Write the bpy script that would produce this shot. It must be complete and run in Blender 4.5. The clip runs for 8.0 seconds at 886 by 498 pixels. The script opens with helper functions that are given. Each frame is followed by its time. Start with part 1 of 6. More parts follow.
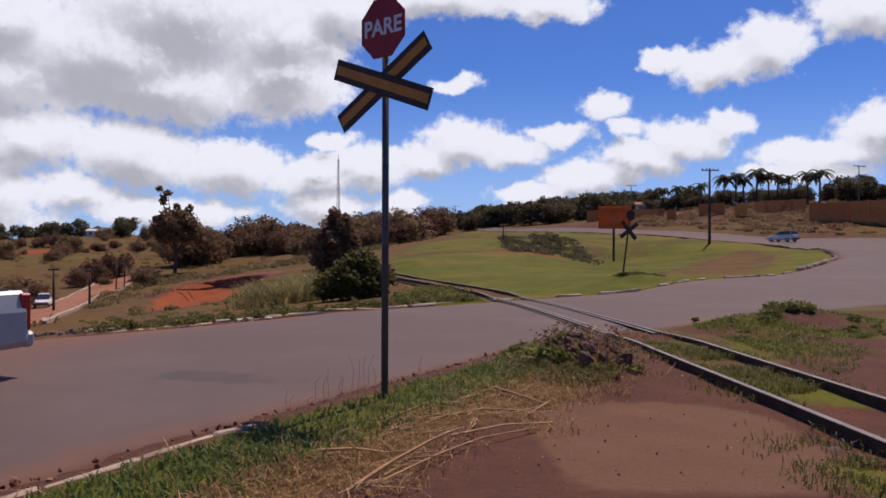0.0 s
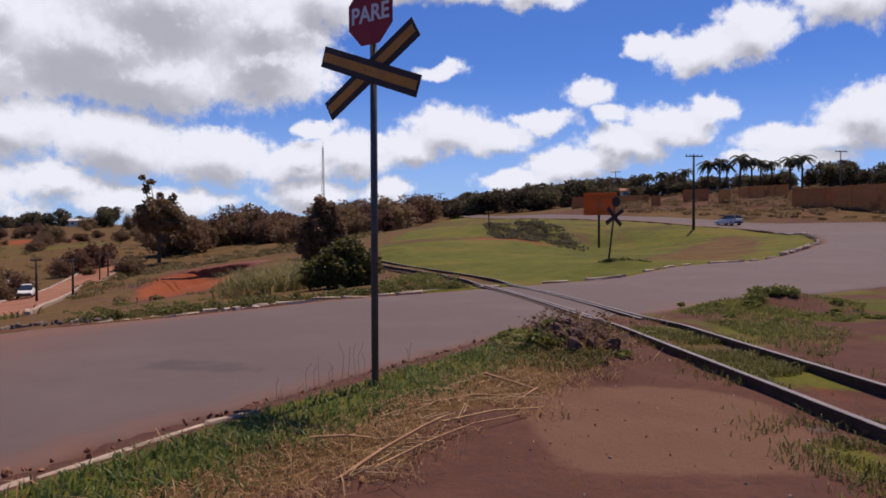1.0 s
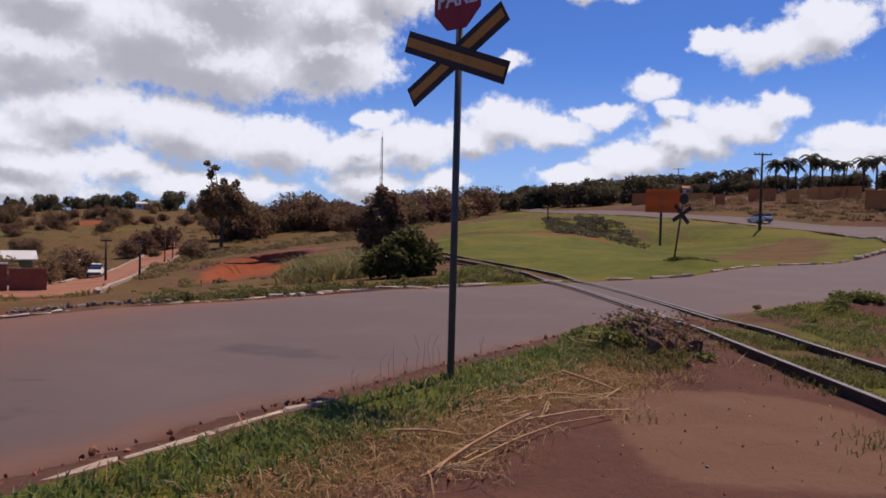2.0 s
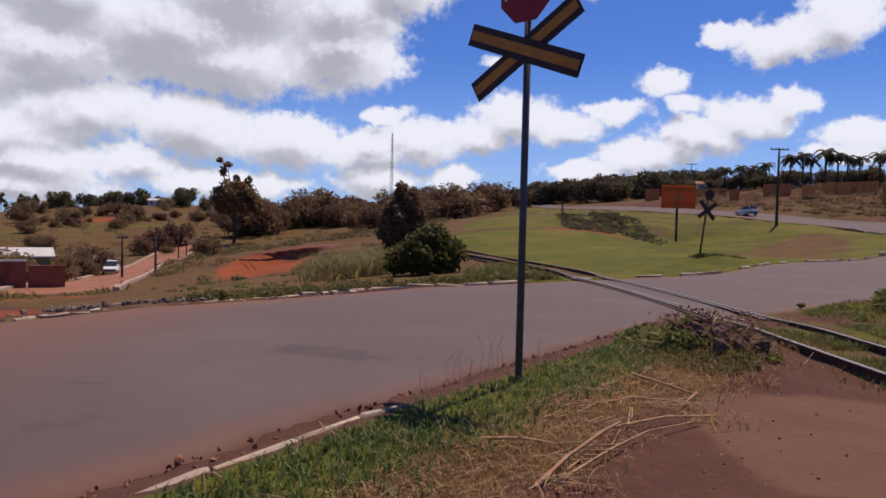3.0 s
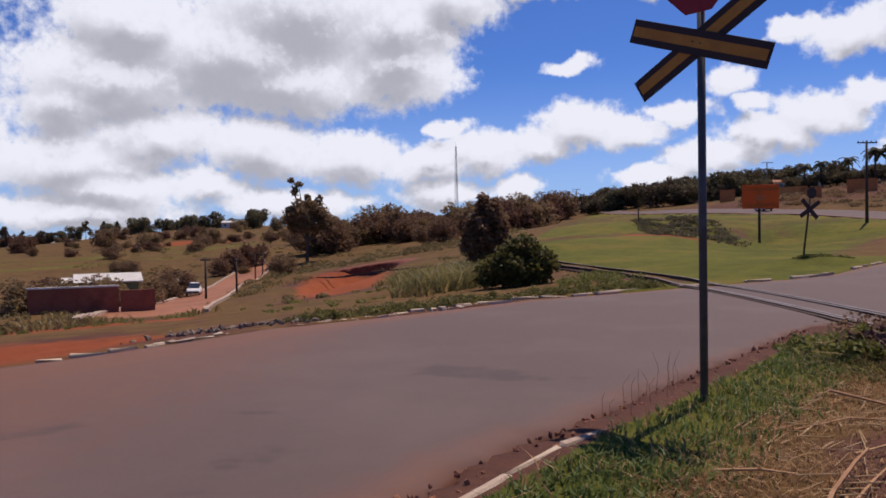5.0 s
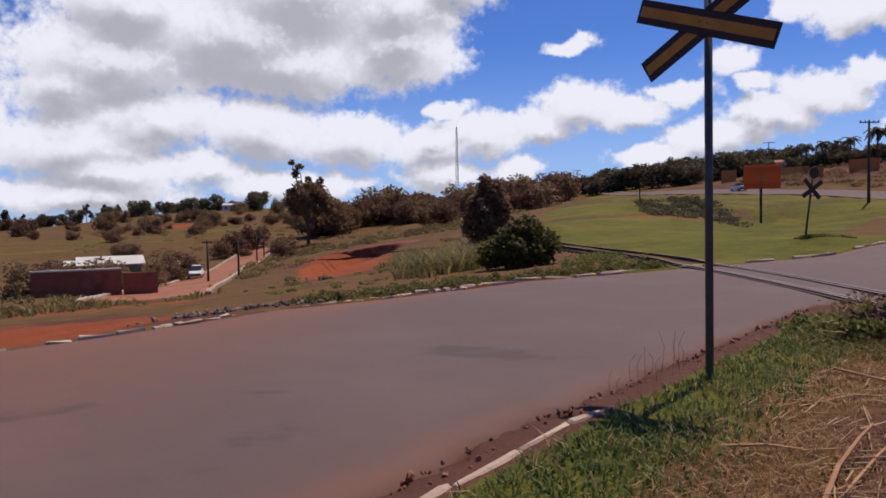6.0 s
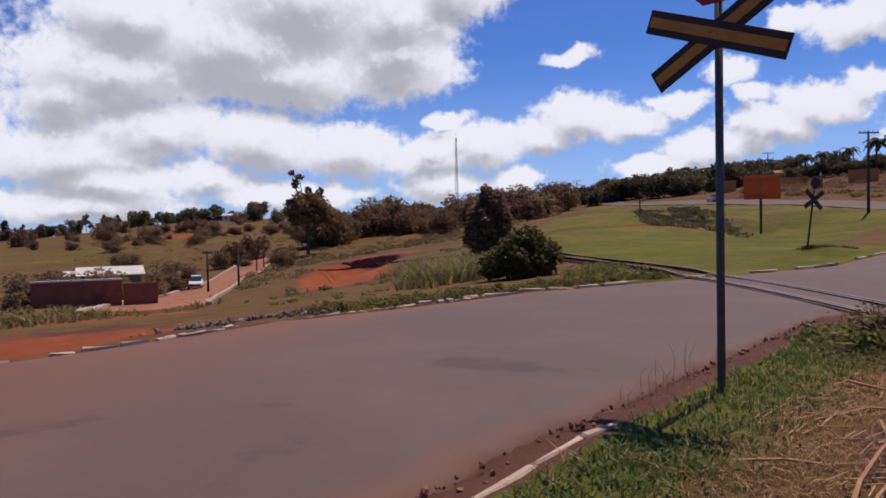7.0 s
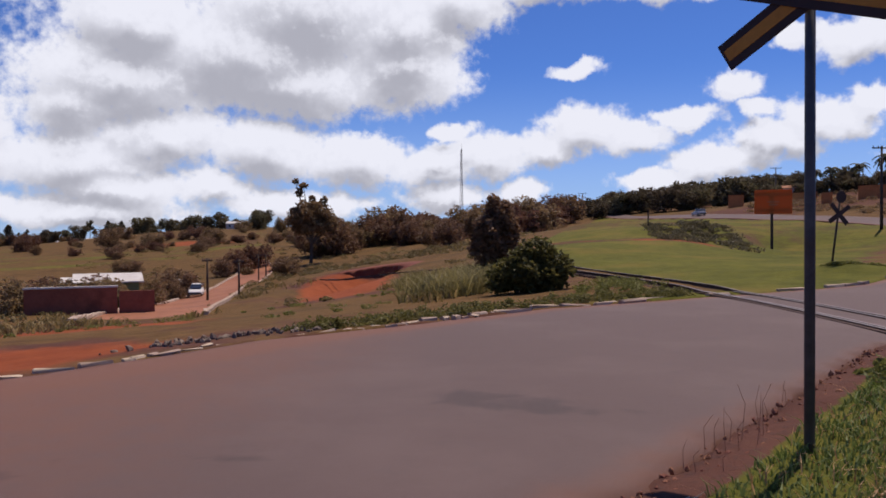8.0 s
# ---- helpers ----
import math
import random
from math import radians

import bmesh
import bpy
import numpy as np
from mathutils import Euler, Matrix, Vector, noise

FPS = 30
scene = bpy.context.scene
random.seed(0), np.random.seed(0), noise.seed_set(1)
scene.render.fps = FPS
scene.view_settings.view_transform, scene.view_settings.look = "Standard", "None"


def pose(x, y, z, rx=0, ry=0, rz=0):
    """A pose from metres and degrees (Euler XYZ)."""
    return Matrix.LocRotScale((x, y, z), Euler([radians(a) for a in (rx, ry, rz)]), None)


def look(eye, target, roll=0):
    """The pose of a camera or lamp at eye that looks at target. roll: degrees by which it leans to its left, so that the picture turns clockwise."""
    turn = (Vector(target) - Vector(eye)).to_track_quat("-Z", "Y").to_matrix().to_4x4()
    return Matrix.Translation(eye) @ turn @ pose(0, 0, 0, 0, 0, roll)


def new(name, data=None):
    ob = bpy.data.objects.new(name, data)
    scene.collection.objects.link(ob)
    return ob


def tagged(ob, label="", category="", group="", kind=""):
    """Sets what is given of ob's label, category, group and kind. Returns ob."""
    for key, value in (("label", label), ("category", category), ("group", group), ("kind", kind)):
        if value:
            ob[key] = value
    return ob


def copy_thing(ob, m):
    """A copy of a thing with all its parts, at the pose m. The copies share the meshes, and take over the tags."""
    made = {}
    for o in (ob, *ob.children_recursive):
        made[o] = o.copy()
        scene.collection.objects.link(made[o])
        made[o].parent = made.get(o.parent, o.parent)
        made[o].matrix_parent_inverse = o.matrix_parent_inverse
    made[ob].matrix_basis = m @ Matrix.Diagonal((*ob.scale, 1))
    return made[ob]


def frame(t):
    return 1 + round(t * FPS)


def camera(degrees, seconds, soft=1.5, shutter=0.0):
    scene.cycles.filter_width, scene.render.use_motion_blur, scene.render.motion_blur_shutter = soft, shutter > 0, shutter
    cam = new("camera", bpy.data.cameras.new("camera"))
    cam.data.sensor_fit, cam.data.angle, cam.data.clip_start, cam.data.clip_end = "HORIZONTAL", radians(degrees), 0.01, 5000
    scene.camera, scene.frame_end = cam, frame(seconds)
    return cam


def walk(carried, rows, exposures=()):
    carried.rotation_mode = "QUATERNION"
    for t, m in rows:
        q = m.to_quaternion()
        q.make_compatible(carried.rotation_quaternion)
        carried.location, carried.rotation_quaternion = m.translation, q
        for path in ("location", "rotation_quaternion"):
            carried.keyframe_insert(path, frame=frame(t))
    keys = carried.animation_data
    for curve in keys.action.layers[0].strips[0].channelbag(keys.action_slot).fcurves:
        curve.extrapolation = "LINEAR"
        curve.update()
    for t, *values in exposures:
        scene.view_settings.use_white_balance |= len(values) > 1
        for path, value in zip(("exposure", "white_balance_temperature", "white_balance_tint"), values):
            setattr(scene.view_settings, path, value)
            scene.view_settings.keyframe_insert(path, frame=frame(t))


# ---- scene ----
cam = camera(60.6, 8.0, soft=1.7)
PATH = [
    (0, (0.153, -0.265, 1.599), (0.114, 1.735, 1.598), 0.2),
    (0.5, (0.16, -0.27, 1.596), (0.136, 1.73, 1.591), -0.2),
    (1, (0.115, -0.279, 1.596), (0.114, 1.72, 1.562), -0.2),
    (1.5, (0.002, -0.246, 1.595), (-0.056, 1.753, 1.551), -0.8),
    (2, (-0.149, -0.087, 1.579), (-0.295, 1.907, 1.523), 1.5),
    (3.5, (-1.067, 0.225, 1.599), (-1.282, 2.212, 1.532), 0.7),
    (4, (-1.361, 0.4, 1.603), (-1.72, 2.367, 1.573), -1.6),
    (4.5, (-1.643, 0.413, 1.604), (-1.985, 2.383, 1.584), -0.8),
    (6, (-1.806, 0.328, 1.596), (-2.152, 2.296, 1.511), -1.1),
    (6.5, (-1.855, 0.32, 1.604), (-2.135, 2.299, 1.533), -1.2),
    (7, (-1.906, 0.36, 1.606), (-2.25, 2.329, 1.548), -1.1),
    (7.5, (-1.989, 0.683, 1.599), (-2.376, 2.645, 1.562), -0.7),
    (8, (-2.22, 1.822, 1.581), (-2.574, 3.79, 1.552), -0.3),
]
walk(cam, [(r[0], look(*r[1:])) for r in PATH], exposures=((0, 0.0, 6350, 17), (8, 0.0, 6350, 17)))

# ---- sun and sky ----
TO_SUN = Vector((0.74, 1.48, 3.3)).normalized()
sun = new("sun", bpy.data.lights.new("sun", "SUN"))
sun.data.energy, sun.data.angle, sun.data.color = 4.4, radians(0.6), (1.0, 0.87, 0.70)
sun.matrix_world = look(TO_SUN * 300, (0, 0, 0))

# Clouds: azimuth to the right of +y, elevation and half sizes, all in degrees.
CLOUD_BANK = [
    (-25, 13.2, 12, 4.8), (-33, 11.2, 9, 3.4), (-21, 11.4, 10, 3.0), (-13, 12.4, 6, 3.0), (-20, 16.5, 10, 5.4), (-13, 15.5, 6, 4.6), (-32, 15.0, 7, 3.6), (-9, 17.4, 5, 3.0), (-1.0, 18.6, 11, 2.0), (7.0, 18.0, 4.5, 1.5),
    (-46, 15.5, 7, 4.5), (-36, 9.0, 4.5, 2.6), (-43, 7.5, 5, 3.2), (-36, 5.2, 7, 2.8), (-30, 7.2, 6, 2.5), (-23, 6.6, 6.5, 2.6), (-16.5, 5.9, 5.5, 2.2), (-10.5, 5.4, 4.5, 1.8), (-6.5, 6.2, 3.6, 2.1),
    (-27, 3.6, 3.8, 1.3), (-21, 2.6, 7, 1.2), (-33, 3.4, 6, 1.6), (-10, 3.2, 3.8, 1.2), (-4, 3.4, 2.2, 1.1), (-36, 2.0, 9, 1.4),
]
CLOUD_PUFFS = [
    (-2.6, 6.6, 3.4, 1.5), (0.6, 8.0, 4.2, 1.9), (4.0, 7.4, 3.6, 1.5), (7.4, 8.6, 2.8, 1.0), (-0.4, 12.4, 2.2, 0.7), (-9.3, 8.0, 1.8, 0.9),
    (5.6, 4.0, 3.4, 1.0), (9.4, 5.2, 4.2, 1.6), (13.4, 6.6, 3.8, 1.8), (16.6, 8.0, 3.4, 1.8), (19.4, 9.0, 2.2, 1.1), (10.8, 10.3, 2.3, 1.3), (12.4, 8.6, 1.6, 0.8),
    (18.6, 12.8, 3.4, 1.9), (22.0, 13.8, 3.2, 2.2), (15.2, 13.4, 2.0, 0.9), (28.2, 15.6, 4.4, 2.4), (32, 17, 4, 2.4),
]
CLOUD_EDGE = [(25, 6.6, 5.0, 1.4), (29.4, 8.0, 3.8, 2.0), (24, 5.4, 5, 0.8), (37, 9, 6, 3), (46, 14, 8, 4)]


def node(tree, kind, at=None, **values):
    n = tree.nodes.new(kind)
    for key, value in values.items():
        if key == "operation":
            n.operation = value
        elif key == "data_type":
            n.data_type = value
        elif key == "blend_type":
            n.blend_type = value
    return n


def math_node(tree, op, a, b=None, c=None, clamp=False):
    n = tree.nodes.new("ShaderNodeMath")
    n.operation, n.use_clamp = op, clamp
    for i, v in enumerate((a, b, c)):
        if v is None:
            continue
        if isinstance(v, (int, float)):
            n.inputs[i].default_value = v
        else:
            tree.links.new(v, n.inputs[i])
    return n.outputs[0]


def vec_node(tree, op, a, b=None):
    n = tree.nodes.new("ShaderNodeVectorMath")
    n.operation = op
    for i, v in enumerate((a, b)):
        if v is None:
            continue
        if isinstance(v, (tuple, list)):
            n.inputs[i].default_value = v
        else:
            tree.links.new(v, n.inputs[i])
    return n.outputs[1] if op in ("LENGTH", "DOT_PRODUCT", "DISTANCE") else n.outputs[0]


def noise_node(tree, vector, scale, detail=4.0, rough=0.55, colour=False):
    n = tree.nodes.new("ShaderNodeTexNoise")
    n.inputs["Scale"].default_value, n.inputs["Detail"].default_value, n.inputs["Roughness"].default_value = scale, detail, rough
    if vector is not None:
        tree.links.new(vector, n.inputs["Vector"])
    return n.outputs["Color" if colour else "Fac"]


def ramp_node(tree, value, lo, hi, smooth=True):
    n = tree.nodes.new("ShaderNodeMapRange")
    n.interpolation_type = "SMOOTHSTEP" if smooth else "LINEAR"
    n.inputs[1].default_value, n.inputs[2].default_value = lo, hi
    tree.links.new(value, n.inputs[0])
    return n.outputs[0]


def mix_node(tree, fac, a, b, blend="MIX"):
    n = tree.nodes.new("ShaderNodeMix")
    n.data_type, n.blend_type = "RGBA", blend
    for sock, v in ((n.inputs[0], fac), (n.inputs[6], a), (n.inputs[7], b)):
        if isinstance(v, (int, float)):
            sock.default_value = v
        elif isinstance(v, (tuple, list)):
            sock.default_value = (*v[:3], 1)
        else:
            tree.links.new(v, sock)
    return n.outputs[2]


def cloud_group():
    """Cloud cover and its smooth body at a point of the sky (azimuth, elevation in degrees)."""
    g = bpy.data.node_groups.new("cloud_cover", "ShaderNodeTree")
    g.interface.new_socket("Place", in_out="INPUT", socket_type="NodeSocketVector")
    g.interface.new_socket("Cover", in_out="OUTPUT", socket_type="NodeSocketFloat")
    g.interface.new_socket("Body", in_out="OUTPUT", socket_type="NodeSocketFloat")
    place = g.nodes.new("NodeGroupInput").outputs[0]
    warp = vec_node(g, "SUBTRACT", noise_node(g, place, 0.25, 3.0, 0.5, True), (0.5, 0.5, 0.5))
    warp2 = vec_node(g, "SUBTRACT", noise_node(g, place, 0.8, 5.0, 0.6, True), (0.5, 0.5, 0.5))
    p = vec_node(g, "ADD", place, vec_node(g, "MULTIPLY", warp, (4.0, 2.4, 0)))
    p = vec_node(g, "ADD", p, vec_node(g, "MULTIPLY", warp2, (1.3, 1.1, 0)))
    total = None
    for az, el, rx, ry in CLOUD_BANK + CLOUD_PUFFS + CLOUD_EDGE:
        d = vec_node(g, "LENGTH", vec_node(g, "MULTIPLY", vec_node(g, "SUBTRACT", p, (az, el, 0)), (1 / rx, 1 / ry, 0)))
        m = math_node(g, "SUBTRACT", 1.0, d)
        total = m if total is None else math_node(g, "SMOOTH_MAX", total, m, 0.22)
    fine = noise_node(g, place, 1.3, 8.0, 0.6)
    broad = noise_node(g, place, 0.45, 3.0, 0.5)
    grain = math_node(g, "ADD", math_node(g, "MULTIPLY", math_node(g, "SUBTRACT", fine, 0.5), 0.74), math_node(g, "MULTIPLY", math_node(g, "SUBTRACT", broad, 0.5), 0.5))
    cover = math_node(g, "ADD", total, grain)
    body = math_node(g, "ADD", total, math_node(g, "MULTIPLY", grain, 0.22))
    out = g.nodes.new("NodeGroupOutput")
    g.links.new(cover, out.inputs[0])
    g.links.new(body, out.inputs[1])
    return g


def build_sky():
    world = bpy.data.worlds.new("sky")
    scene.world = world
    world.use_nodes = True
    tree = world.node_tree
    tree.nodes.clear()
    sky = tree.nodes.new("ShaderNodeTexSky")
    sky.sky_type, sky.sun_disc = "NISHITA", False
    sky.sun_elevation = math.asin(TO_SUN.z)
    sky.sun_rotation = math.atan2(TO_SUN.x, TO_SUN.y)
    sky.altitude, sky.dust_density, sky.ozone_density = 1200, 0.2, 4.0
    way = tree.nodes.new("ShaderNodeTexCoord").outputs["Generated"]
    sep = tree.nodes.new("ShaderNodeSeparateXYZ")
    tree.links.new(way, sep.inputs[0])
    az = math_node(tree, "MULTIPLY", math_node(tree, "ARCTAN2", sep.outputs[0], sep.outputs[1]), 180 / math.pi)
    el = math_node(tree, "MULTIPLY", math_node(tree, "ARCSINE", sep.outputs[2]), 180 / math.pi)
    comb = tree.nodes.new("ShaderNodeCombineXYZ")
    tree.links.new(az, comb.inputs[0])
    tree.links.new(el, comb.inputs[1])
    group = cloud_group()

    def cover(place):
        n = tree.nodes.new("ShaderNodeGroup")
        n.node_tree = group
        tree.links.new(place, n.inputs[0])
        return n.outputs[0], n.outputs[1]

    c0, b0 = cover(comb.outputs[0])
    c1, b1 = cover(vec_node(tree, "ADD", comb.outputs[0], (0.3, 1.1, 0)))
    c2, b2 = cover(vec_node(tree, "ADD", comb.outputs[0], (0.6, 2.6, 0)))
    mask = ramp_node(tree, c0, -0.08, 0.36)
    # bases are grey where the cloud above them is thick, tops are white
    above = math_node(tree, "ADD", math_node(tree, "MULTIPLY", b1, 0.5), math_node(tree, "MULTIPLY", b2, 0.9))
    lean = math_node(tree, "MULTIPLY", math_node(tree, "SUBTRACT", b1, b0), 0.8)
    thick = ramp_node(tree, math_node(tree, "ADD", above, lean), 0.30, 1.35)
    tone = mix_node(tree, thick, (0.79, 0.82, 0.86), (0.42, 0.435, 0.475))
    rim = ramp_node(tree, math_node(tree, "SUBTRACT", c0, c1), -0.05, 0.30)
    tone = mix_node(tree, math_node(tree, "MULTIPLY", rim, 0.35), tone, (0.89, 0.92, 0.95))
    blue = mix_node(tree, 1.0, sky.outputs[0], SKY_GAIN, "MULTIPLY")
    # paler towards the horizon
    blue = mix_node(tree, math_node(tree, "MULTIPLY", ramp_node(tree, el, 13.0, 1.0), 0.45), blue, (0.44, 0.60, 0.86))
    both = mix_node(tree, mask, blue, tone)
    back = tree.nodes.new("ShaderNodeBackground")
    tree.links.new(both, back.inputs[0])
    back.inputs[1].default_value = 1.0
    out = tree.nodes.new("ShaderNodeOutputWorld")
    tree.links.new(back.outputs[0], out.inputs[0])


SKY_GAIN = (0.040, 0.059, 0.096)
build_sky()


# ---- materials ----
def material(name, colours, scale=4.0, detail=6.0, rough=0.85, metal=0.0, bump=0.2, bump_scale=40.0, stain=None, random=0.0, spec=0.3):
    """A surface that varies between colours at two scales, with fine relief; stain: a third colour in patches."""
    m = bpy.data.materials.new(name)
    m.use_nodes = True
    t = m.node_tree
    bsdf = t.nodes["Principled BSDF"]
    at = t.nodes.new("ShaderNodeTexCoord").outputs["Object"]
    fine = ramp_node(t, noise_node(t, at, scale * 6, detail, 0.65), 0.3, 0.7)
    large = ramp_node(t, noise_node(t, at, scale, 4.0), 0.35, 0.65)
    mid = math_node(t, "ADD", math_node(t, "MULTIPLY", fine, 0.5), math_node(t, "MULTIPLY", large, 0.5))
    colour = mix_node(t, mid, colours[0], colours[1])
    if stain:
        colour = mix_node(t, ramp_node(t, noise_node(t, at, scale * 0.45, 7.0, 0.7), 0.52, 0.72), colour, stain)
    if random:
        info = t.nodes.new("ShaderNodeObjectInfo").outputs["Random"]
        hsv = t.nodes.new("ShaderNodeHueSaturation")
        t.links.new(colour, hsv.inputs["Color"])
        t.links.new(math_node(t, "ADD", 1 - random / 2, math_node(t, "MULTIPLY", info, random)), hsv.inputs["Value"])
        t.links.new(math_node(t, "ADD", 0.5 - random * 0.03, math_node(t, "MULTIPLY", info, random * 0.06)), hsv.inputs["Hue"])
        colour = hsv.outputs[0]
    t.links.new(colour, bsdf.inputs["Base Color"])
    bsdf.inputs["Metallic"].default_value = metal
    bsdf.inputs["Specular IOR Level"].default_value = spec
    t.links.new(math_node(t, "ADD", rough - 0.08, math_node(t, "MULTIPLY", fine, 0.16), clamp=True), bsdf.inputs["Roughness"])
    if bump:
        b = t.nodes.new("ShaderNodeBump")
        b.inputs["Strength"].default_value, b.inputs["Distance"].default_value = bump, 0.02
        t.links.new(noise_node(t, at, bump_scale, 6.0, 0.7), b.inputs["Height"])
        t.links.new(b.outputs[0], bsdf.inputs["Normal"])
    return m


def leaf_material(name, dark, light, random=0.3):
    """Leaves that differ clump by clump and let some light through."""
    m = bpy.data.materials.new(name)
    m.use_nodes = True
    t = m.node_tree
    bsdf = t.nodes["Principled BSDF"]
    isl = t.nodes.new("ShaderNodeNewGeometry").outputs["Random Per Island"]
    info = t.nodes.new("ShaderNodeObjectInfo").outputs["Random"]
    colour = mix_node(t, isl, dark, light)
    hsv = t.nodes.new("ShaderNodeHueSaturation")
    t.links.new(colour, hsv.inputs["Color"])
    t.links.new(math_node(t, "ADD", 1 - random / 2, math_node(t, "MULTIPLY", info, random)), hsv.inputs["Value"])
    t.links.new(math_node(t, "ADD", 0.5 - random * 0.08, math_node(t, "MULTIPLY", info, random * 0.1)), hsv.inputs["Hue"])
    t.links.new(hsv.outputs[0], bsdf.inputs["Base Color"])
    bsdf.inputs["Roughness"].default_value = 0.6
    bsdf.inputs["Specular IOR Level"].default_value = 0.25
    through_leaf = t.nodes.new("ShaderNodeBsdfTranslucent")
    t.links.new(hsv.outputs[0], through_leaf.inputs[0])
    both = t.nodes.new("ShaderNodeMixShader")
    both.inputs[0].default_value = 0.42
    t.links.new(bsdf.outputs[0], both.inputs[1])
    t.links.new(through_leaf.outputs[0], both.inputs[2])
    t.links.new(both.outputs[0], t.nodes["Material Output"].inputs["Surface"])
    return m


def ground_material():
    """Red soil, with green and dry growth where the land's cover says so."""
    m = bpy.data.materials.new("land")
    m.use_nodes = True
    t = m.node_tree
    bsdf = t.nodes["Principled BSDF"]
    at = t.nodes.new("ShaderNodeTexCoord").outputs["Object"]
    att = t.nodes.new("ShaderNodeAttribute")
    att.attribute_name = "cover"
    sep = t.nodes.new("ShaderNodeSeparateColor")
    t.links.new(att.outputs["Color"], sep.inputs[0])
    n1 = noise_node(t, at, 0.11, 5.0, 0.6)
    n2 = noise_node(t, at, 0.9, 6.0, 0.65)
    n3 = noise_node(t, at, 9.0, 6.0, 0.7)
    n4 = noise_node(t, at, 60.0, 4.0, 0.7)
    n0 = noise_node(t, at, 0.035, 8.0, 0.65)
    blend = math_node(t, "ADD", math_node(t, "ADD", math_node(t, "MULTIPLY", n1, 0.25), math_node(t, "MULTIPLY", n0, 0.2)), math_node(t, "ADD", math_node(t, "MULTIPLY", n2, 0.3), math_node(t, "MULTIPLY", n3, 0.25)))
    soil = mix_node(t, ramp_node(t, n2, 0.3, 0.7), (0.088, 0.037, 0.026), (0.122, 0.054, 0.037))
    soil = mix_node(t, ramp_node(t, n3, 0.45, 0.72), soil, (0.074, 0.039, 0.032))
    soil = mix_node(t, math_node(t, "MULTIPLY", ramp_node(t, n4, 0.60, 0.75), 0.45), soil, (0.22, 0.135, 0.095))
    worn = ramp_node(t, math_node(t, "ADD", att.outputs["Alpha"], math_node(t, "MULTIPLY", math_node(t, "SUBTRACT", blend, 0.5), 1.2)), 0.42, 0.62)
    soil = mix_node(t, worn, soil, mix_node(t, n2, (0.128, 0.064, 0.039), (0.172, 0.092, 0.058)))
    red = mix_node(t, ramp_node(t, blend, 0.35, 0.65), (0.18, 0.040, 0.014), (0.29, 0.082, 0.030))
    green = mix_node(t, ramp_node(t, blend, 0.36, 0.64), (0.050, 0.057, 0.009), (0.140, 0.134, 0.018))
    green = mix_node(t, math_node(t, "MULTIPLY", ramp_node(t, n1, 0.48, 0.66), 0.6), green, (0.165, 0.112, 0.028))
    dry = mix_node(t, ramp_node(t, blend, 0.35, 0.65), (0.066, 0.038, 0.014), (0.195, 0.110, 0.040))
    dry = mix_node(t, math_node(t, "MULTIPLY", ramp_node(t, math_node(t, "ADD", math_node(t, "MULTIPLY", n1, 0.6), math_node(t, "MULTIPLY", n0, 0.4)), 0.47, 0.60), 0.62), dry, (0.050, 0.034, 0.015))

    def edge(value):
        """The growth thins out in tufts, not along a line."""
        return ramp_node(t, math_node(t, "ADD", value, math_node(t, "MULTIPLY", math_node(t, "SUBTRACT", blend, 0.5), 1.5)), 0.38, 0.64)

    colour = mix_node(t, edge(sep.outputs[2]), soil, red)
    colour = mix_node(t, edge(sep.outputs[1]), colour, dry)
    colour = mix_node(t, edge(sep.outputs[0]), colour, green)
    t.links.new(colour, bsdf.inputs["Base Color"])
    bsdf.inputs["Roughness"].default_value = 0.95
    bsdf.inputs["Specular IOR Level"].default_value = 0.1
    b = t.nodes.new("ShaderNodeBump")
    b.inputs["Strength"].default_value, b.inputs["Distance"].default_value = 0.55, 0.05
    t.links.new(math_node(t, "ADD", n3, math_node(t, "MULTIPLY", n4, 0.35)), b.inputs["Height"])
    t.links.new(b.outputs[0], bsdf.inputs["Normal"])
    return m


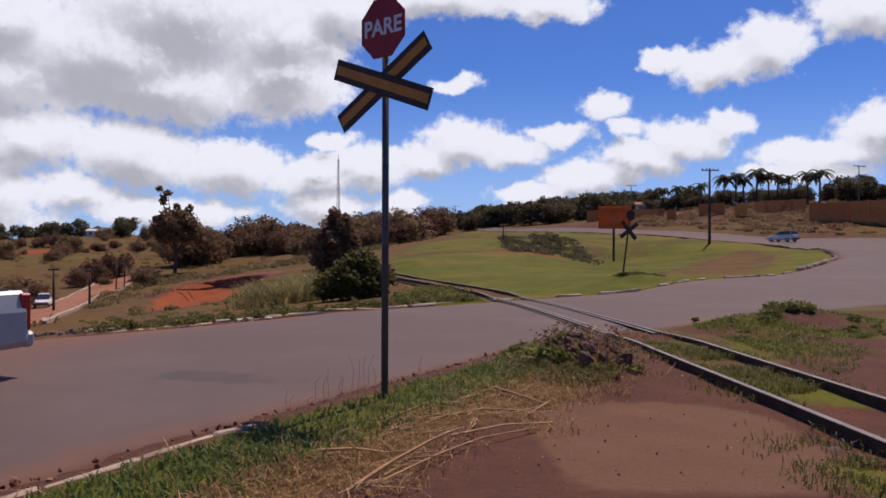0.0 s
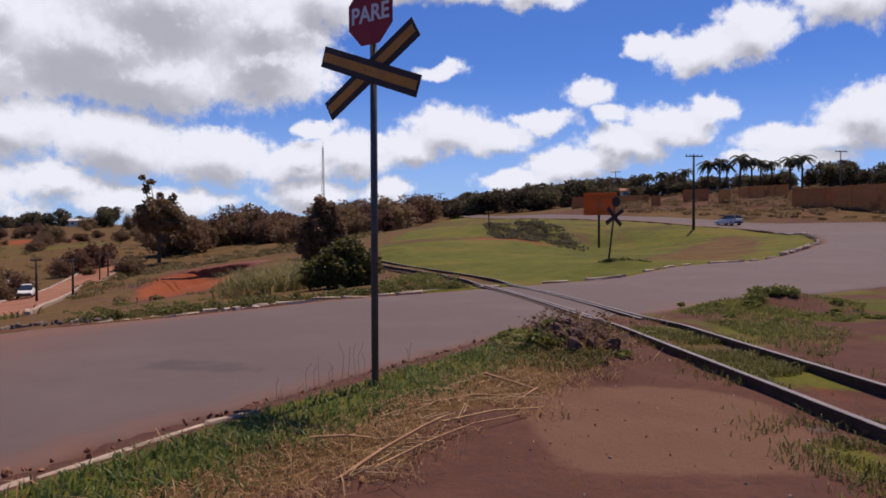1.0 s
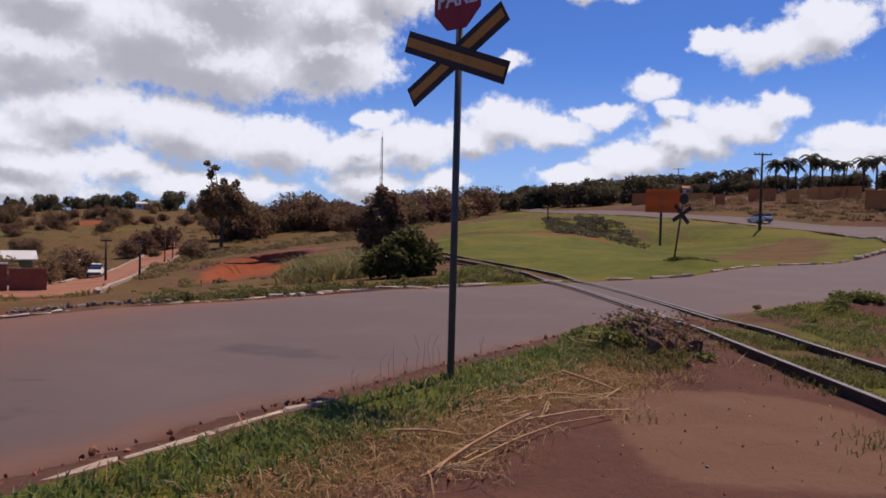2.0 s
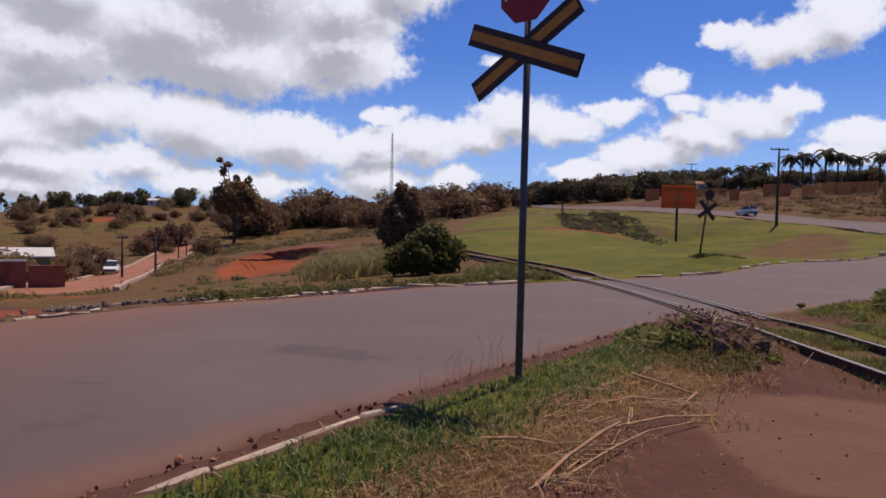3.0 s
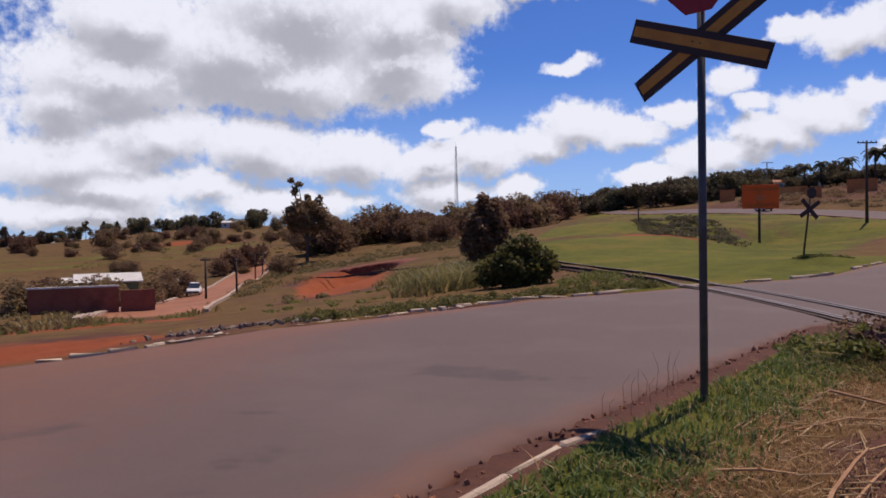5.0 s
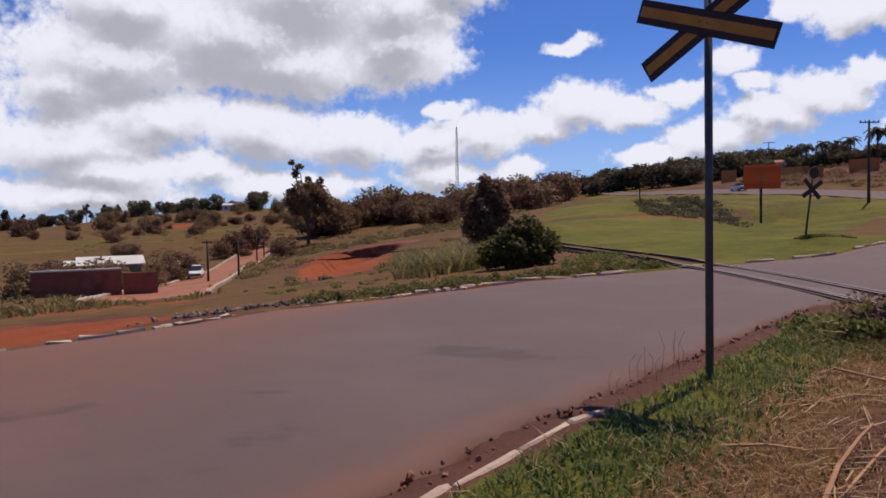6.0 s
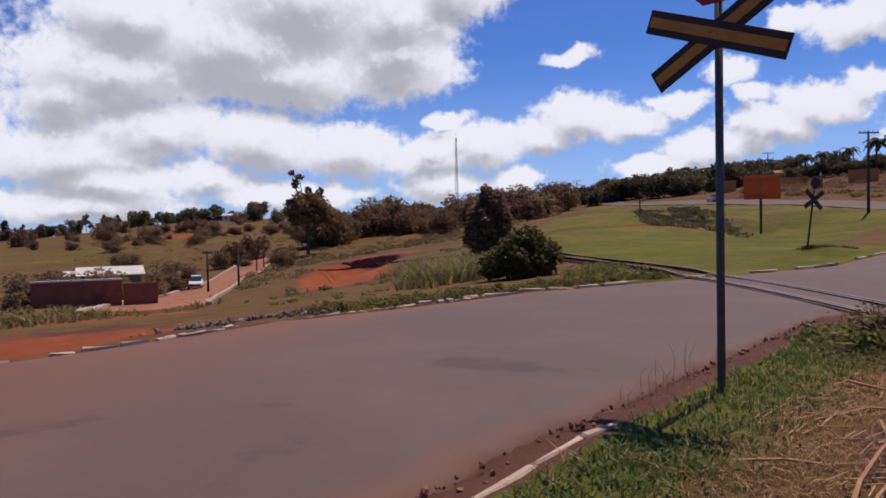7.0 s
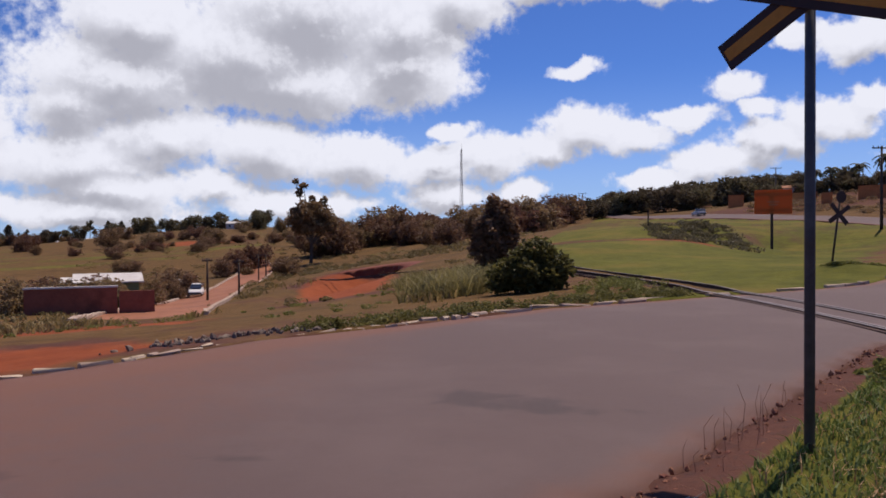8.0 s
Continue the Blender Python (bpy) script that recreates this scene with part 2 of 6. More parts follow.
def asphalt_material():
    """Old asphalt, dusted with red soil, with dark oily patches and pale wear."""
    m = bpy.data.materials.new("asphalt")
    m.use_nodes = True
    t = m.node_tree
    bsdf = t.nodes["Principled BSDF"]
    at = t.nodes.new("ShaderNodeTexCoord").outputs["Object"]
    att = t.nodes.new("ShaderNodeAttribute")
    att.attribute_name = "wear"
    sep = t.nodes.new("ShaderNodeSeparateColor")
    t.links.new(att.outputs["Color"], sep.inputs[0])
    n1 = noise_node(t, at, 0.35, 6.0, 0.6)
    n2 = noise_node(t, at, 3.0, 6.0, 0.65)
    n3 = noise_node(t, at, 120.0, 3.0, 0.7)
    colour = mix_node(t, ramp_node(t, n3, 0.3, 0.7), (0.080, 0.050, 0.045), (0.116, 0.074, 0.066))
    colour = mix_node(t, math_node(t, "MULTIPLY", ramp_node(t, n1, 0.45, 0.7), 0.55), colour, (0.136, 0.092, 0.082))
    colour = mix_node(t, math_node(t, "MULTIPLY", ramp_node(t, n2, 0.52, 0.75), 0.25), colour, (0.066, 0.052, 0.050))
    dust = ramp_node(t, math_node(t, "ADD", sep.outputs[0], math_node(t, "MULTIPLY", math_node(t, "SUBTRACT", n2, 0.5), 0.5)), 0.25, 0.95)
    colour = mix_node(t, dust, colour, (0.152, 0.066, 0.041))
    oil = ramp_node(t, math_node(t, "ADD", sep.outputs[1], math_node(t, "ADD", math_node(t, "MULTIPLY", math_node(t, "SUBTRACT", n2, 0.5), 1.5), math_node(t, "MULTIPLY", math_node(t, "SUBTRACT", noise_node(t, at, 1.1, 4.0), 0.5), 1.6))), 0.32, 0.80)
    colour = mix_node(t, math_node(t, "MULTIPLY", oil, 0.55), colour, (0.042, 0.030, 0.030))
    t.links.new(colour, bsdf.inputs["Base Color"])
    bsdf.inputs["Roughness"].default_value = 0.8
    bsdf.inputs["Specular IOR Level"].default_value = 0.35
    b = t.nodes.new("ShaderNodeBump")
    b.inputs["Strength"].default_value, b.inputs["Distance"].default_value = 0.35, 0.01
    t.links.new(math_node(t, "ADD", n3, n2), b.inputs["Height"])
    t.links.new(b.outputs[0], bsdf.inputs["Normal"])
    return m


LAND = ground_material()
# translucency is added so sun from behind brightens the board's shaded front
PANEL_ORANGE = leaf_material("faded_orange_translucent", (0.52, 0.138, 0.030), (0.62, 0.185, 0.046), 0.05)
ASPHALT = asphalt_material()
KERB = material("kerb_concrete", ((0.34, 0.24, 0.17), (0.54, 0.43, 0.33)), 2.0, stain=(0.24, 0.11, 0.065), random=0.5)
RUBBLE = material("rubble", ((0.17, 0.060, 0.032), (0.30, 0.125, 0.070)), 6.0, random=0.5)
GREY_RUBBLE = material("grey_rubble", ((0.125, 0.088, 0.066), (0.24, 0.178, 0.135)), 5.0, random=0.5)
STEEL_TOP = material("worn_rail_steel", ((0.145, 0.122, 0.120), (0.235, 0.205, 0.20)), 3.0, rough=0.66, metal=0.12, bump=0.05)
RUST = material("rusty_rail_side", ((0.045, 0.026, 0.022), (0.095, 0.052, 0.038)), 5.0, rough=0.85, metal=0.2)
GALV = material("weathered_post_paint", ((0.060, 0.060, 0.064), (0.105, 0.103, 0.105)), 5.0, rough=0.6, metal=0.25, bump=0.08, stain=(0.085, 0.060, 0.048))
SIGN_RED = material("sign_red", ((0.24, 0.016, 0.022), (0.33, 0.026, 0.030)), 3.0, rough=0.5, bump=0.03)
SIGN_WHITE = material("sign_white", ((0.62, 0.60, 0.60), (0.74, 0.72, 0.72)), 6.0, rough=0.5, bump=0.03)
SIGN_DARK = material("sign_black_brown", ((0.030, 0.016, 0.014), (0.055, 0.028, 0.022)), 4.0, rough=0.55, bump=0.05)
SIGN_AMBER = material("sign_amber", ((0.42, 0.17, 0.018), (0.54, 0.235, 0.03)), 3.0, rough=0.5, bump=0.03, stain=(0.34, 0.13, 0.02))
WOOD_POLE = material("dark_wood_pole", ((0.035, 0.026, 0.022), (0.080, 0.058, 0.046)), 3.0)
CONCRETE_POLE = material("concrete_pole", ((0.12, 0.10, 0.09), (0.20, 0.17, 0.15)), 3.0)
BRICK_WALL = material("red_brick_wall", ((0.20, 0.058, 0.034), (0.28, 0.092, 0.055)), 0.8, bump=0.3, bump_scale=6.0, stain=(0.15, 0.05, 0.032))
EARTH_WALL = material("ochre_wall", ((0.46, 0.160, 0.045), (0.58, 0.225, 0.070)), 0.5, stain=(0.30, 0.10, 0.040), random=0.3)
GREEN_WALL = material("green_plaster", ((0.11, 0.165, 0.085), (0.15, 0.21, 0.115)), 0.8)
WHITE_WALL = material("white_plaster", ((0.52, 0.48, 0.43), (0.66, 0.62, 0.56)), 0.8, stain=(0.40, 0.30, 0.22))
ROOF_SHEET = material("fibre_cement_roof", ((0.50, 0.47, 0.43), (0.64, 0.61, 0.57)), 0.6, stain=(0.30, 0.25, 0.21))
ROOF_TILE = material("clay_roof_tile", ((0.24, 0.095, 0.045), (0.34, 0.15, 0.075)), 0.8)
BARK = material("bark", ((0.055, 0.038, 0.028), (0.11, 0.078, 0.055)), 3.0)
STRAW = material("dry_straw", ((0.36, 0.22, 0.10), (0.52, 0.36, 0.19)), 4.0, random=0.3)
STALK = material("dry_stalk", ((0.33, 0.17, 0.075), (0.48, 0.28, 0.135)), 5.0, random=0.3)
GRASS = leaf_material("grass_blades", (0.060, 0.090, 0.018), (0.195, 0.240, 0.072), 0.1)
DRY_GRASS = leaf_material("dry_grass_blades", (0.20, 0.105, 0.042), (0.58, 0.37, 0.175), 0.1)
WEED = leaf_material("weed_leaves", (0.105, 0.108, 0.024), (0.260, 0.250, 0.075), 0.2)
SLOPE_GRASS = leaf_material("slope_grass_blades", (0.105, 0.080, 0.026), (0.330, 0.240, 0.095), 0.1)
REED = leaf_material("pale_reeds", (0.15, 0.125, 0.045), (0.30, 0.25, 0.10), 0.2)
BUSH_LEAF = leaf_material("bush_leaves", (0.064, 0.068, 0.018), (0.190, 0.180, 0.052), 0.2)
TREE_LEAF = leaf_material("tree_leaves", (0.130, 0.086, 0.045), (0.300, 0.196, 0.098), 0.5)
FAR_LEAF = leaf_material("far_tree_leaves", (0.075, 0.066, 0.036), (0.170, 0.142, 0.075), 0.4)
SCRUB_LEAF = leaf_material("olive_scrub_leaves", (0.125, 0.105, 0.038), (0.300, 0.245, 0.095), 0.3)
PALM_LEAF = leaf_material("palm_leaves", (0.040, 0.042, 0.024), (0.095, 0.095, 0.050), 0.3)
CAR_SILVER = material("silver_paint", ((0.30, 0.30, 0.305), (0.36, 0.36, 0.365)), 1.0, rough=0.38, metal=0.12, bump=0.0, spec=0.5)
CAR_WHITE = material("white_paint", ((0.62, 0.60, 0.57), (0.70, 0.68, 0.65)), 1.0, rough=0.6, bump=0.0, spec=0.2)
CAR_DARK = material("dark_plastic", ((0.018, 0.018, 0.020), (0.035, 0.035, 0.037)), 3.0, rough=0.6, bump=0.0)
CAR_GLASS = material("car_glass", ((0.020, 0.024, 0.028), (0.030, 0.034, 0.040)), 1.0, rough=0.12, bump=0.0, spec=0.6)
CAR_LIGHT = material("tail_light_red", ((0.30, 0.012, 0.012), (0.38, 0.02, 0.02)), 6.0, rough=0.25, bump=0.0, spec=0.5)
HEAD_GLASS = material("headlight_glass", ((0.55, 0.55, 0.56), (0.7, 0.7, 0.7)), 6.0, rough=0.2, bump=0.0, spec=0.5)
TYRE = material("tyre_rubber", ((0.016, 0.015, 0.015), (0.030, 0.027, 0.026)), 8.0, rough=0.9, bump=0.1)
RIM = material("wheel_rim", ((0.30, 0.30, 0.31), (0.40, 0.40, 0.41)), 5.0, rough=0.4, metal=0.7, bump=0.0)
MAST = material("mast_steel", ((0.22, 0.20, 0.21), (0.36, 0.32, 0.32)), 0.3, rough=0.6, metal=0.3, bump=0.0)
STONE_DARK = material("dark_sleeper_wood", ((0.060, 0.036, 0.028), (0.11, 0.066, 0.05)), 4.0)


# ---- building helpers ----
def part(name, bm, mat, parent=None, label="", smooth=False):
    """Links a bmesh as one mesh object, under a thing or a part if given."""
    me = bpy.data.meshes.new(name)
    if smooth:
        for f in bm.faces:
            f.smooth = True
    bm.to_mesh(me)
    bm.free()
    me.materials.append(mat)
    ob = new(name, me)
    if parent is not None:
        ob.parent = parent
    if label:
        ob["label"] = label
    return ob


def arrays(name, verts, faces, mat, parent=None, smooth=False):
    me = bpy.data.meshes.new(name)
    me.from_pydata([tuple(v) for v in verts], [], [tuple(f) for f in faces])
    me.materials.append(mat)
    if smooth:
        me.polygons.foreach_set("use_smooth", [True] * len(me.polygons))
    ob = new(name, me)
    if parent is not None:
        ob.parent = parent
    return ob


def empty(name, m, label, category, group="", kind=""):
    ob = new(name)
    ob.empty_display_size = 0.2
    ob.matrix_basis = m
    return tagged(ob, label, category, group, kind)


def box(bm, size, m=Matrix(), bevel=0.0):
    res = bmesh.ops.create_cube(bm, size=1.0, matrix=m @ Matrix.Diagonal((*size, 1)))
    if bevel:
        vs = set(res["verts"])
        es = [e for e in bm.edges if e.verts[0] in vs and e.verts[1] in vs]
        bmesh.ops.bevel(bm, geom=es, offset=bevel, segments=1, affect="EDGES", profile=0.5)
    return bm


def rod(bm, a, b, r0, r1=None, seg=8):
    a, b = Vector(a), Vector(b)
    d = b - a
    m = Matrix.Translation((a + b) / 2) @ d.to_track_quat("Z", "Y").to_matrix().to_4x4()
    bmesh.ops.create_cone(bm, cap_ends=True, segments=seg, radius1=r0, radius2=r0 if r1 is None else r1, depth=d.length, matrix=m)
    return bm


def curve(points, step):
    """Catmull-Rom through plan points, sampled about every step metres."""
    p = [np.array(q, float) for q in points]
    p = [2 * p[0] - p[1], *p, 2 * p[-1] - p[-2]]
    out = []
    for a, b, c, d in zip(p, p[1:], p[2:], p[3:]):
        n = max(1, int(np.linalg.norm(c - b) / step))
        for k in range(n):
            t = k / n
            out.append(0.5 * (2 * b + (c - a) * t + (2 * a - 5 * b + 4 * c - d) * t * t + (3 * b - a - 3 * c + d) * t ** 3))
    out.append(p[-2])
    return np.array(out)


def even(points, n):
    """n points evenly along a dense line."""
    s = np.concatenate([[0], np.cumsum(np.linalg.norm(np.diff(points, axis=0), axis=1))])
    u = np.linspace(0, s[-1], n)
    return np.stack([np.interp(u, s, points[:, k]) for k in range(points.shape[1])], 1)


def away(points, line):
    """Signed distance of plan points from a line (positive to its right) and how far along it they are."""
    best = np.full(len(points), 1e9)
    side = np.zeros(len(points))
    for a, b in zip(line, line[1:]):
        d = b - a
        t = np.clip(((points - a) @ d) / (d @ d), 0, 1)
        off = points - (a + t[:, None] * d)
        r = np.hypot(off[:, 0], off[:, 1])
        s = np.sign(d[1] * off[:, 0] - d[0] * off[:, 1])
        take = r < best
        best[take], side[take] = r[take], s[take]
    return best * np.where(side == 0, 1, side)


def inside(points, ring):
    x, y = points[:, 0], points[:, 1]
    hit = np.zeros(len(points), bool)
    for (x0, y0), (x1, y1) in zip(ring, np.roll(ring, -1, 0)):
        cross = (y0 > y) != (y1 > y)
        with np.errstate(divide="ignore", invalid="ignore"):
            hit ^= cross & (x < (x1 - x0) * (y - y0) / (y1 - y0 + 1e-12) + x0)
    return hit


def smooth(a, b, x):
    t = np.clip((x - a) / (b - a), 0, 1)
    return t * t * (3 - 2 * t)


def bumps(x, y, size, seed=0.0):
    """Cheap even noise, about -1 to 1."""
    x, y = x / size + seed * 1.7, y / size - seed * 2.3
    return (np.sin(x * 1.3 + 1.1 * np.sin(y * 0.9 + 2)) + np.sin(y * 1.7 + 1.3 * np.sin(x * 1.1 - 1)) + np.sin((x + y) * 2.3 + np.sin(x * 2.9))) / 3


# ---- the lie of the land: spot heights (x, y, z) ----
LAND_NEAR = [
    (0, 0, 0), (-3, -10, -0.1), (3, 5, 0), (6, 10, 0), (10, 14, 0.05), (-0.6, 7.6, 0), (-5, 10, -0.05), (-9.3, 9, -0.03), (-7.4, 13.5, -0.05),
    (-3, 20, -0.08), (2, 24, -0.02), (7.5, 34, 0.27), (6.7, 28, 0.05), (16.7, 39, 0.3), (23, 48.5, 0.6), (27, 55, 0.82), (36, 76, 1.7),
    (12, 20.6, 0.1), (30, 30, 0.3), (-14, -3, -0.1), (-12, -25, -0.3), (15, -10, 0.2), (40, 38, 0.8), (-12, 12.8, -0.33), (-11.4, 15.7, -0.5), (-15.6, 22.5, -1.15),
]
LAND_RIGHT = [
    (-0.35, 69.7, 1.12), (-3.85, 59.6, 0.73), (4, 129.7, 4.5), (14, 130, 3.9), (22, 120, 3.3), (20, 150, 4.5), (24, 165, 5.5), (7.6, 76, 1.2), (12.8, 94, 3.3), (33, 99.5, 2.4), (9.8, 46.8, 0.22), (11.5, 55, 0.0), (14.4, 69, -0.3), (16.6, 80, -0.45), (19.2, 92.8, -0.3),
    (18.5, 189, 6.2), (30.7, 141.5, 4.6), (46, 110, 2.95), (75, 95, 2.7), (80, 75, 2), (51, 143, 7.0), (65, 178, 12.3),
    (50, 198, 11.9), (66, 124, 6.6), (18, 269, 11.5), (5, 310, 11.5), (-15, 349, 10.6), (-65, 415, 13), (32, 227, 9), (100, 150, 12), (120, 80, 6),
]
LAND_LEFT = [
    (-4.1, 30.5, -0.46), (-6.8, 41.2, -0.6), (-9.9, 33.4, -1.2), (-3.9, 45.6, 0), (-40.3, 49, -3.7), (-35.4, 52.5, -3.9), (-32, 50, -3.9), (-37.7, 62.8, -4.6),
    (-44.6, 79.6, -5.4), (-50.6, 96.7, -6.0), (-58, 117.7, -6.2), (-71, 153.5, -6.0), (-18.6, 47.5, -2.5), (-25.2, 66.4, -2.9), (-27, 78.5, -2.9), (-27.4, 91, -1.8),
    (-41, 92.3, -3.7), (-19, 36.5, -2.2), (-17.7, 58, -2.4), (-60, 160, -3.8), (-99, 208.7, -0.3), (-81, 248, 0.2), (-59, 295, 1), (-142, 266, 1.6), (-156, 235, -2.0),
    (-210, 365, 6.3), (-148, 203, -2.7), (-303, 374, -3.5), (-45, 68, -4.9), (-90, 60, -7), (-25, -10, -1.5),
]
SPOTS = np.array(LAND_NEAR + LAND_RIGHT + LAND_LEFT, float)


def land_weights():
    d = np.linalg.norm(SPOTS[:, None, :2] - SPOTS[None, :, :2], axis=2)
    n = len(SPOTS)
    a = np.ones((n + 1, n + 1))
    a[:n, :n], a[n, n] = d + np.eye(n) * 0.02, 0
    return np.linalg.solve(a, np.append(SPOTS[:, 2], 0))


LAND_W = land_weights()


def land(p):
    """Height of the smooth land at plan points."""
    p = np.atleast_2d(np.asarray(p, float))[:, :2]
    z = np.full(len(p), LAND_W[-1])
    for (x, y, _), w in zip(SPOTS, LAND_W):
        z += w * np.hypot(p[:, 0] - x, p[:, 1] - y)
    r = np.hypot(p[:, 0], p[:, 1])
    far = smooth(450, 1200, r)
    return z * (1 - far) - 26 * far


# road: its two edges, from behind the camera over the crossing and round the lawn
FAR_EDGE = curve([(-18, -45), (-17.5, -22), (-14.5, -3), (-11.6, 4), (-9.3, 9), (-7.4, 13.4), (-5.4, 16.8), (-3, 19.8), (-0.5, 22), (2, 24), (4.4, 25.9), (6.7, 28),
                  (11.5, 34.3), (16.7, 39.4), (23, 48.5), (27, 55), (33, 66), (37, 78), (40, 95), (37, 112), (30, 138), (18, 180), (8, 230), (0, 280)], 0.5)
NEAR_EDGE = curve([(-9, -45), (-8, -22), (-6, -3), (-3.9, 2.4), (-2.72, 5.0), (-2.35, 5.85), (-1.73, 6.9), (-0.87, 8.5), (0.27, 10.5), (1.2, 12.2), (2.1, 13.6), (4.3, 15), (6.2, 16.6),
                   (11.8, 20.6), (22, 27), (40, 38), (66, 58), (78, 78), (70, 97), (56, 106), (46, 115), (36.7, 140), (24.6, 182), (14.2, 231), (6, 281)], 0.5)
TRACK = curve([(4.9, -14), (4.7, -6), (4.4, 0), (4.05, 5), (3.85, 8), (3.62, 11), (3.4, 13.7), (2.5, 20.3), (1.9, 24), (0.9, 29.5), (-0.4, 35), (-2, 40), (-4.3, 46), (-9, 56), (-17, 68), (-30, 82)], 0.5)
DIRT_ROAD = curve([(-28.6, 43), (-32.6, 51), (-37.8, 64.5), (-44.6, 81.5), (-50.6, 98.5), (-58.6, 120), (-65, 138), (-71, 154), (-80, 172)], 2.0)
SIGN_AT = Vector((-0.63, 7.57, 0.0))


def matched_edges():
    """The two edges as rows that lie across from each other."""
    cuts_far = [(-18, -45), (-9.3, 9), (2, 24), (6.7, 28), (23, 48.5), (37, 78), (37, 112), (18, 180), (0, 280)]
    cuts_near = [(-9, -45), (-2.72, 5.0), (2.1, 13.6), (4.3, 15), (22, 27), (66, 58), (46, 115), (24.6, 182), (6, 281)]
    counts = [30, 60, 24, 30, 24, 24, 24, 24]

    def cut(line, cuts):
        return [int(np.argmin(np.hypot(*(line - c).T))) for c in cuts]

    fi, ni = cut(FAR_EDGE, cuts_far), cut(NEAR_EDGE, cuts_near)
    a, b = [], []
    for k, n in enumerate(counts):
        a.append(even(FAR_EDGE[fi[k]:fi[k + 1] + 1], n + 1)[:-1])
        b.append(even(NEAR_EDGE[ni[k]:ni[k + 1] + 1], n + 1)[:-1])
    return np.concatenate(a), np.concatenate(b)


EDGE_A, EDGE_B = matched_edges()
ROAD_RING = np.concatenate([EDGE_A, EDGE_B[::-1]])


def near_verge(p):
    """Distance to the right of the road's near edge."""
    return away(p, NEAR_EDGE[::2])


def ground_height(p):
    """The land with its verge, ballast, heaps and the red cuts."""
    p = np.atleast_2d(np.asarray(p, float))[:, :2]
    x, y = p[:, 0], p[:, 1]
    z = land(p)
    r = np.hypot(x, y)
    z += 0.018 * bumps(x, y, 0.35) * smooth(60, 20, r) + 0.04 * bumps(x, y, 2.2, 1) * smooth(8, 25, r) * smooth(90, 40, r)
    z += 0.35 * bumps(x, y, 14.0, 2) * smooth(40, 120, r) * smooth(-5, -20, x) * smooth(150, 190, y) + 0.10 * bumps(x, y, 4.0, 3) * smooth(20, 60, r) * (x < -6)
    z += 0.34 * np.exp(-(((x - 1.78) / 0.6) ** 2 + ((y - 9.8) / 0.95) ** 2))
    z += 0.30 * np.exp(-(((x - 7.3) / 1.3) ** 2 + ((y - 16.0) / 0.9) ** 2))
    z += 0.25 * np.exp(-(((x - 8.0) / 1.6) ** 2 + ((y - 33.0) / 1.2) ** 2))
    # scarp of the old borrow pit
    z -= 1.5 * np.exp(-(((x + 25.0) / 3.6) ** 4)) * smooth(89.5, 87.5, y) * smooth(55, 80, y)
    z -= 0.35 * np.exp(-(((x + 13.5) / 3.5) ** 2 + ((y - 13.5) / 5) ** 2))
    return z


def ground_at(x, y):
    return float(ground_height([(x, y)])[0])


def spread(lo, hi, step, low_end, high_end, grow=1.05):
    """Even steps between lo and hi, then ever wider ones to both ends."""
    mid = list(np.arange(lo, hi + step / 2, step))
    for end, sign in ((high_end, 1), (low_end, -1)):
        s, v, extra = step, mid[-1] if sign > 0 else mid[0], []
        while v * sign < end * sign:
            s *= grow
            v += sign * s
            extra.append(v)
        mid = mid + extra if sign > 0 else extra[::-1] + mid
    return np.array(mid)


